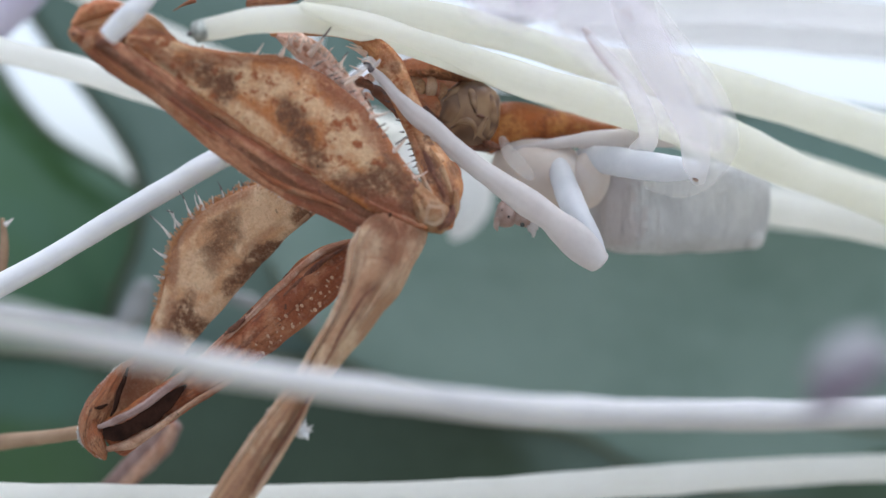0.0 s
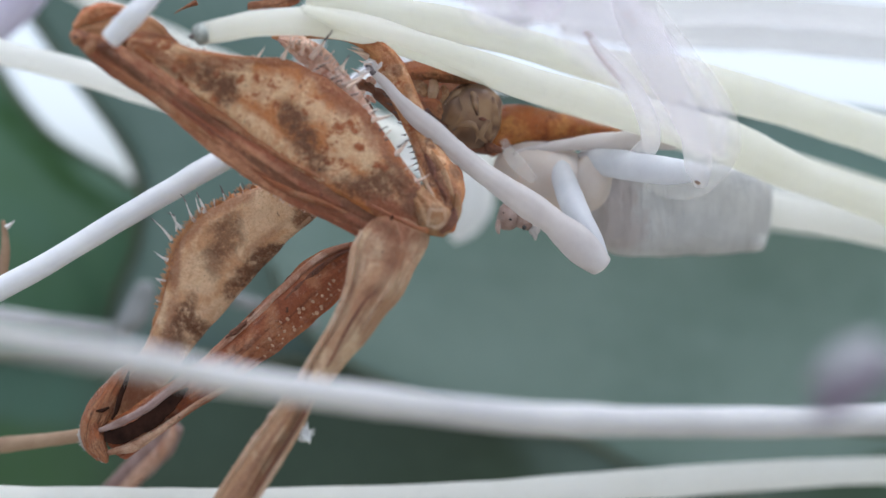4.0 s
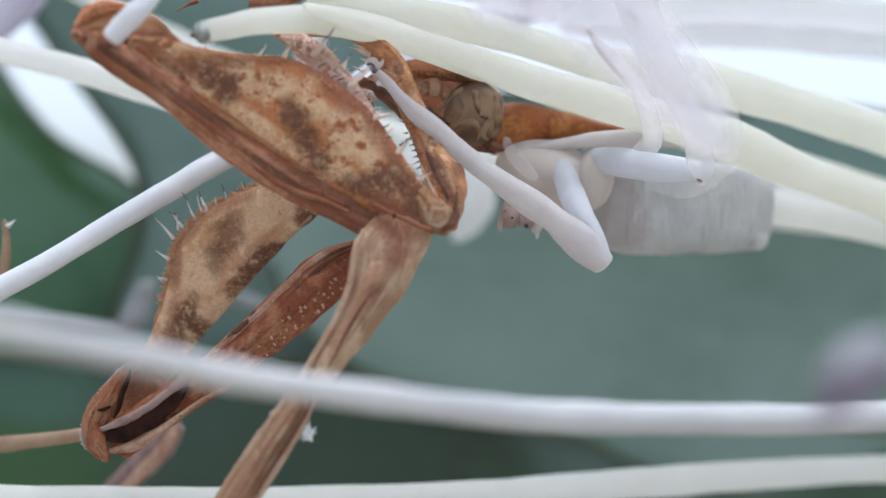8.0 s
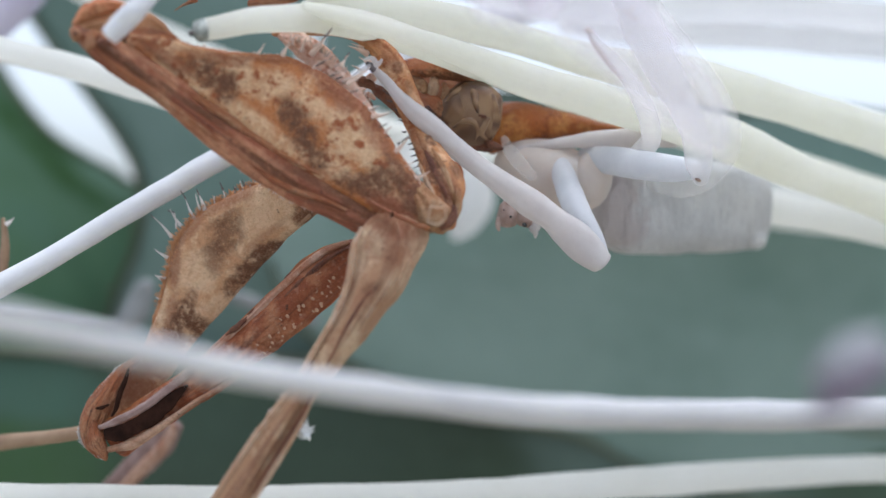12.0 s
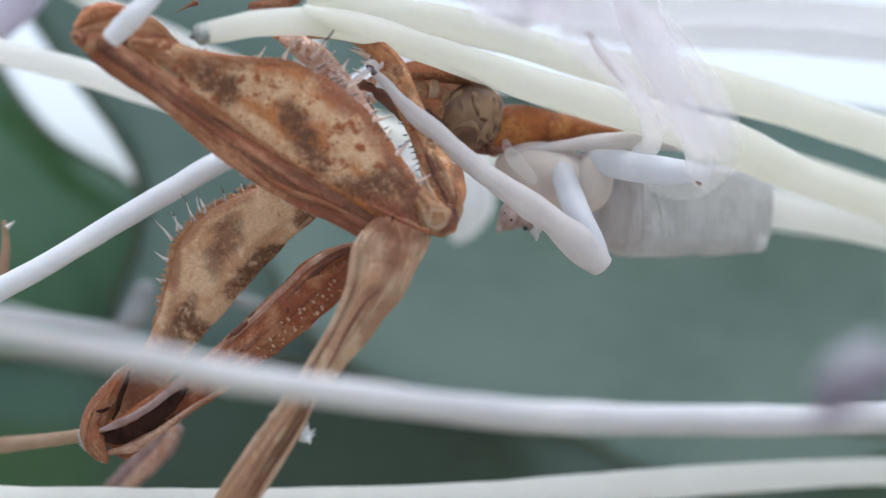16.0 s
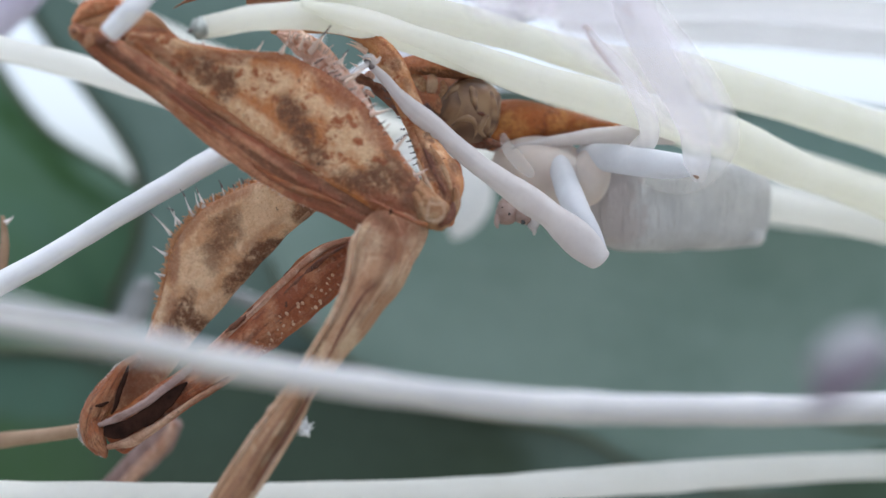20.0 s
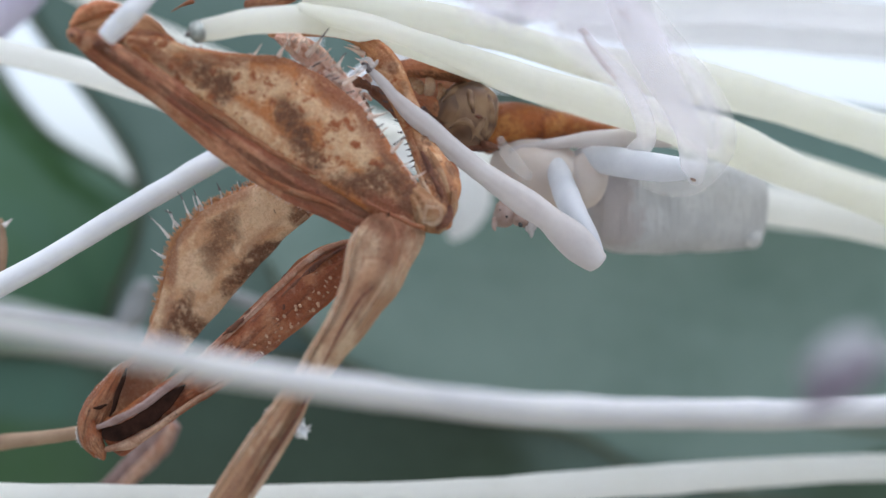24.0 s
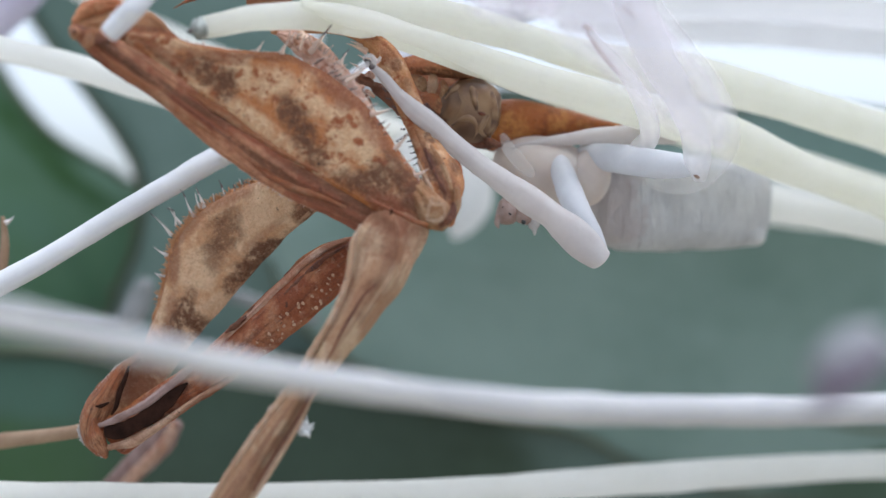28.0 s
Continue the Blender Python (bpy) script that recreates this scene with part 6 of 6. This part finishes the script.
leg4 = part("fourth_leg", loft([(4.61, -3.7, 7.13, 0.08, 0.08), (4.93, -3.7, 6.63, 0.17, 0.15), (5.34, -3.55, 6.2, 0.22, 0.21), (5.8, -3.15, 5.8, 0.24, 0.25), (6.29, -2.4, 5.42, 0.28, 0.29), (6.75, -1.35, 5, 0.33, 0.33), (7.16, -0.2, 4.52, 0.35, 0.35), (7.42, 0.85, 3.98, 0.36, 0.35), (7.18, 1.6, 3.52, 0.42, 0.34)], 24, 8, 0.03, 1.4), M_spgrey, spider, "thin translucent leg with a dark foot")
# Shade on the edge of the thin leg, put in as a dusky strip.
part("leg_edge_shade", loft([(4.61, -3.95, 6.81, 0.04, 0.03), (4.94, -3.95, 6.34, 0.07, 0.04), (5.31, -3.9, 5.88, 0.07, 0.04), (5.72, -3.6, 5.52, 0.04, 0.03)], 12, 8, 0.03, 3.0), M_spface, leg4, "dusky strip for the shin's shaded edge")
part("claw", loft([(4.47, -3.8, 7.06, 0.04, 0.03), (4.56, -3.8, 7.06, 0.07, 0.07), (4.71, -3.75, 6.96, 0.09, 0.08)], 8, 4, 0.03, 4.0), M_spface, leg4, "dusky claw")
for q in ((5.61, -5.1, 7.42), (5.75, -5.1, 7.32), (5.8, -5, 7.55), (5.9, -5, 7.23)):
    part("speck", blob(q, (random.uniform(0.06, 0.12), 0.05, random.uniform(0.03, 0.06)), (0, 40 + random.uniform(-20, 20), 0), 0.05, 8.0, seg=12), M_speck, leg2, "brown speck")
part("speck", blob((8.92, 0, 2.46), (0.12, 0.06, 0.06), (0, 20, 0), 0.05, 6.0, seg=12), M_speck, leg2, "brown speck")


def motions():
    """The insects hold still; the front stamen sways a little on its base (seconds, millimetres up)."""
    at = front_stamen.location.copy()
    sway = [(0, 0), (1, -0.02), (2, -0.01), (3, -0.035), (3.5, -0.06), (5.5, -0.13), (6, -0.05), (6.5, -0.035), (7, 0.015), (7.5, 0.024), (8, -0.06), (8.5, -0.035), (9, 0.027), (9.5, 0.04),
            (10, 0.047), (10.5, -0.036), (11, -0.026), (11.5, -0.042), (12, 0.026), (12.5, -0.054), (14.5, -0.03), (15, 0.01), (15.5, 0.02), (16, 0), (16.5, -0.057), (17, 0.072), (17.5, 0.026),
            (18, 0.051), (19, 0.09), (20, 0.042), (21, 0.05), (21.5, 0.24), (23.5, 0.02), (24, 0.01), (24.5, -0.09), (25, 0.13), (25.5, 0.033), (26, 0.068), (26.5, 0.056), (27, 0.165), (27.5, 0.133), (28, 0.015)]
    walk(front_stamen, [(t, pose(at.x, at.y, at.z + up * MM)) for t, up in sway])


motions()
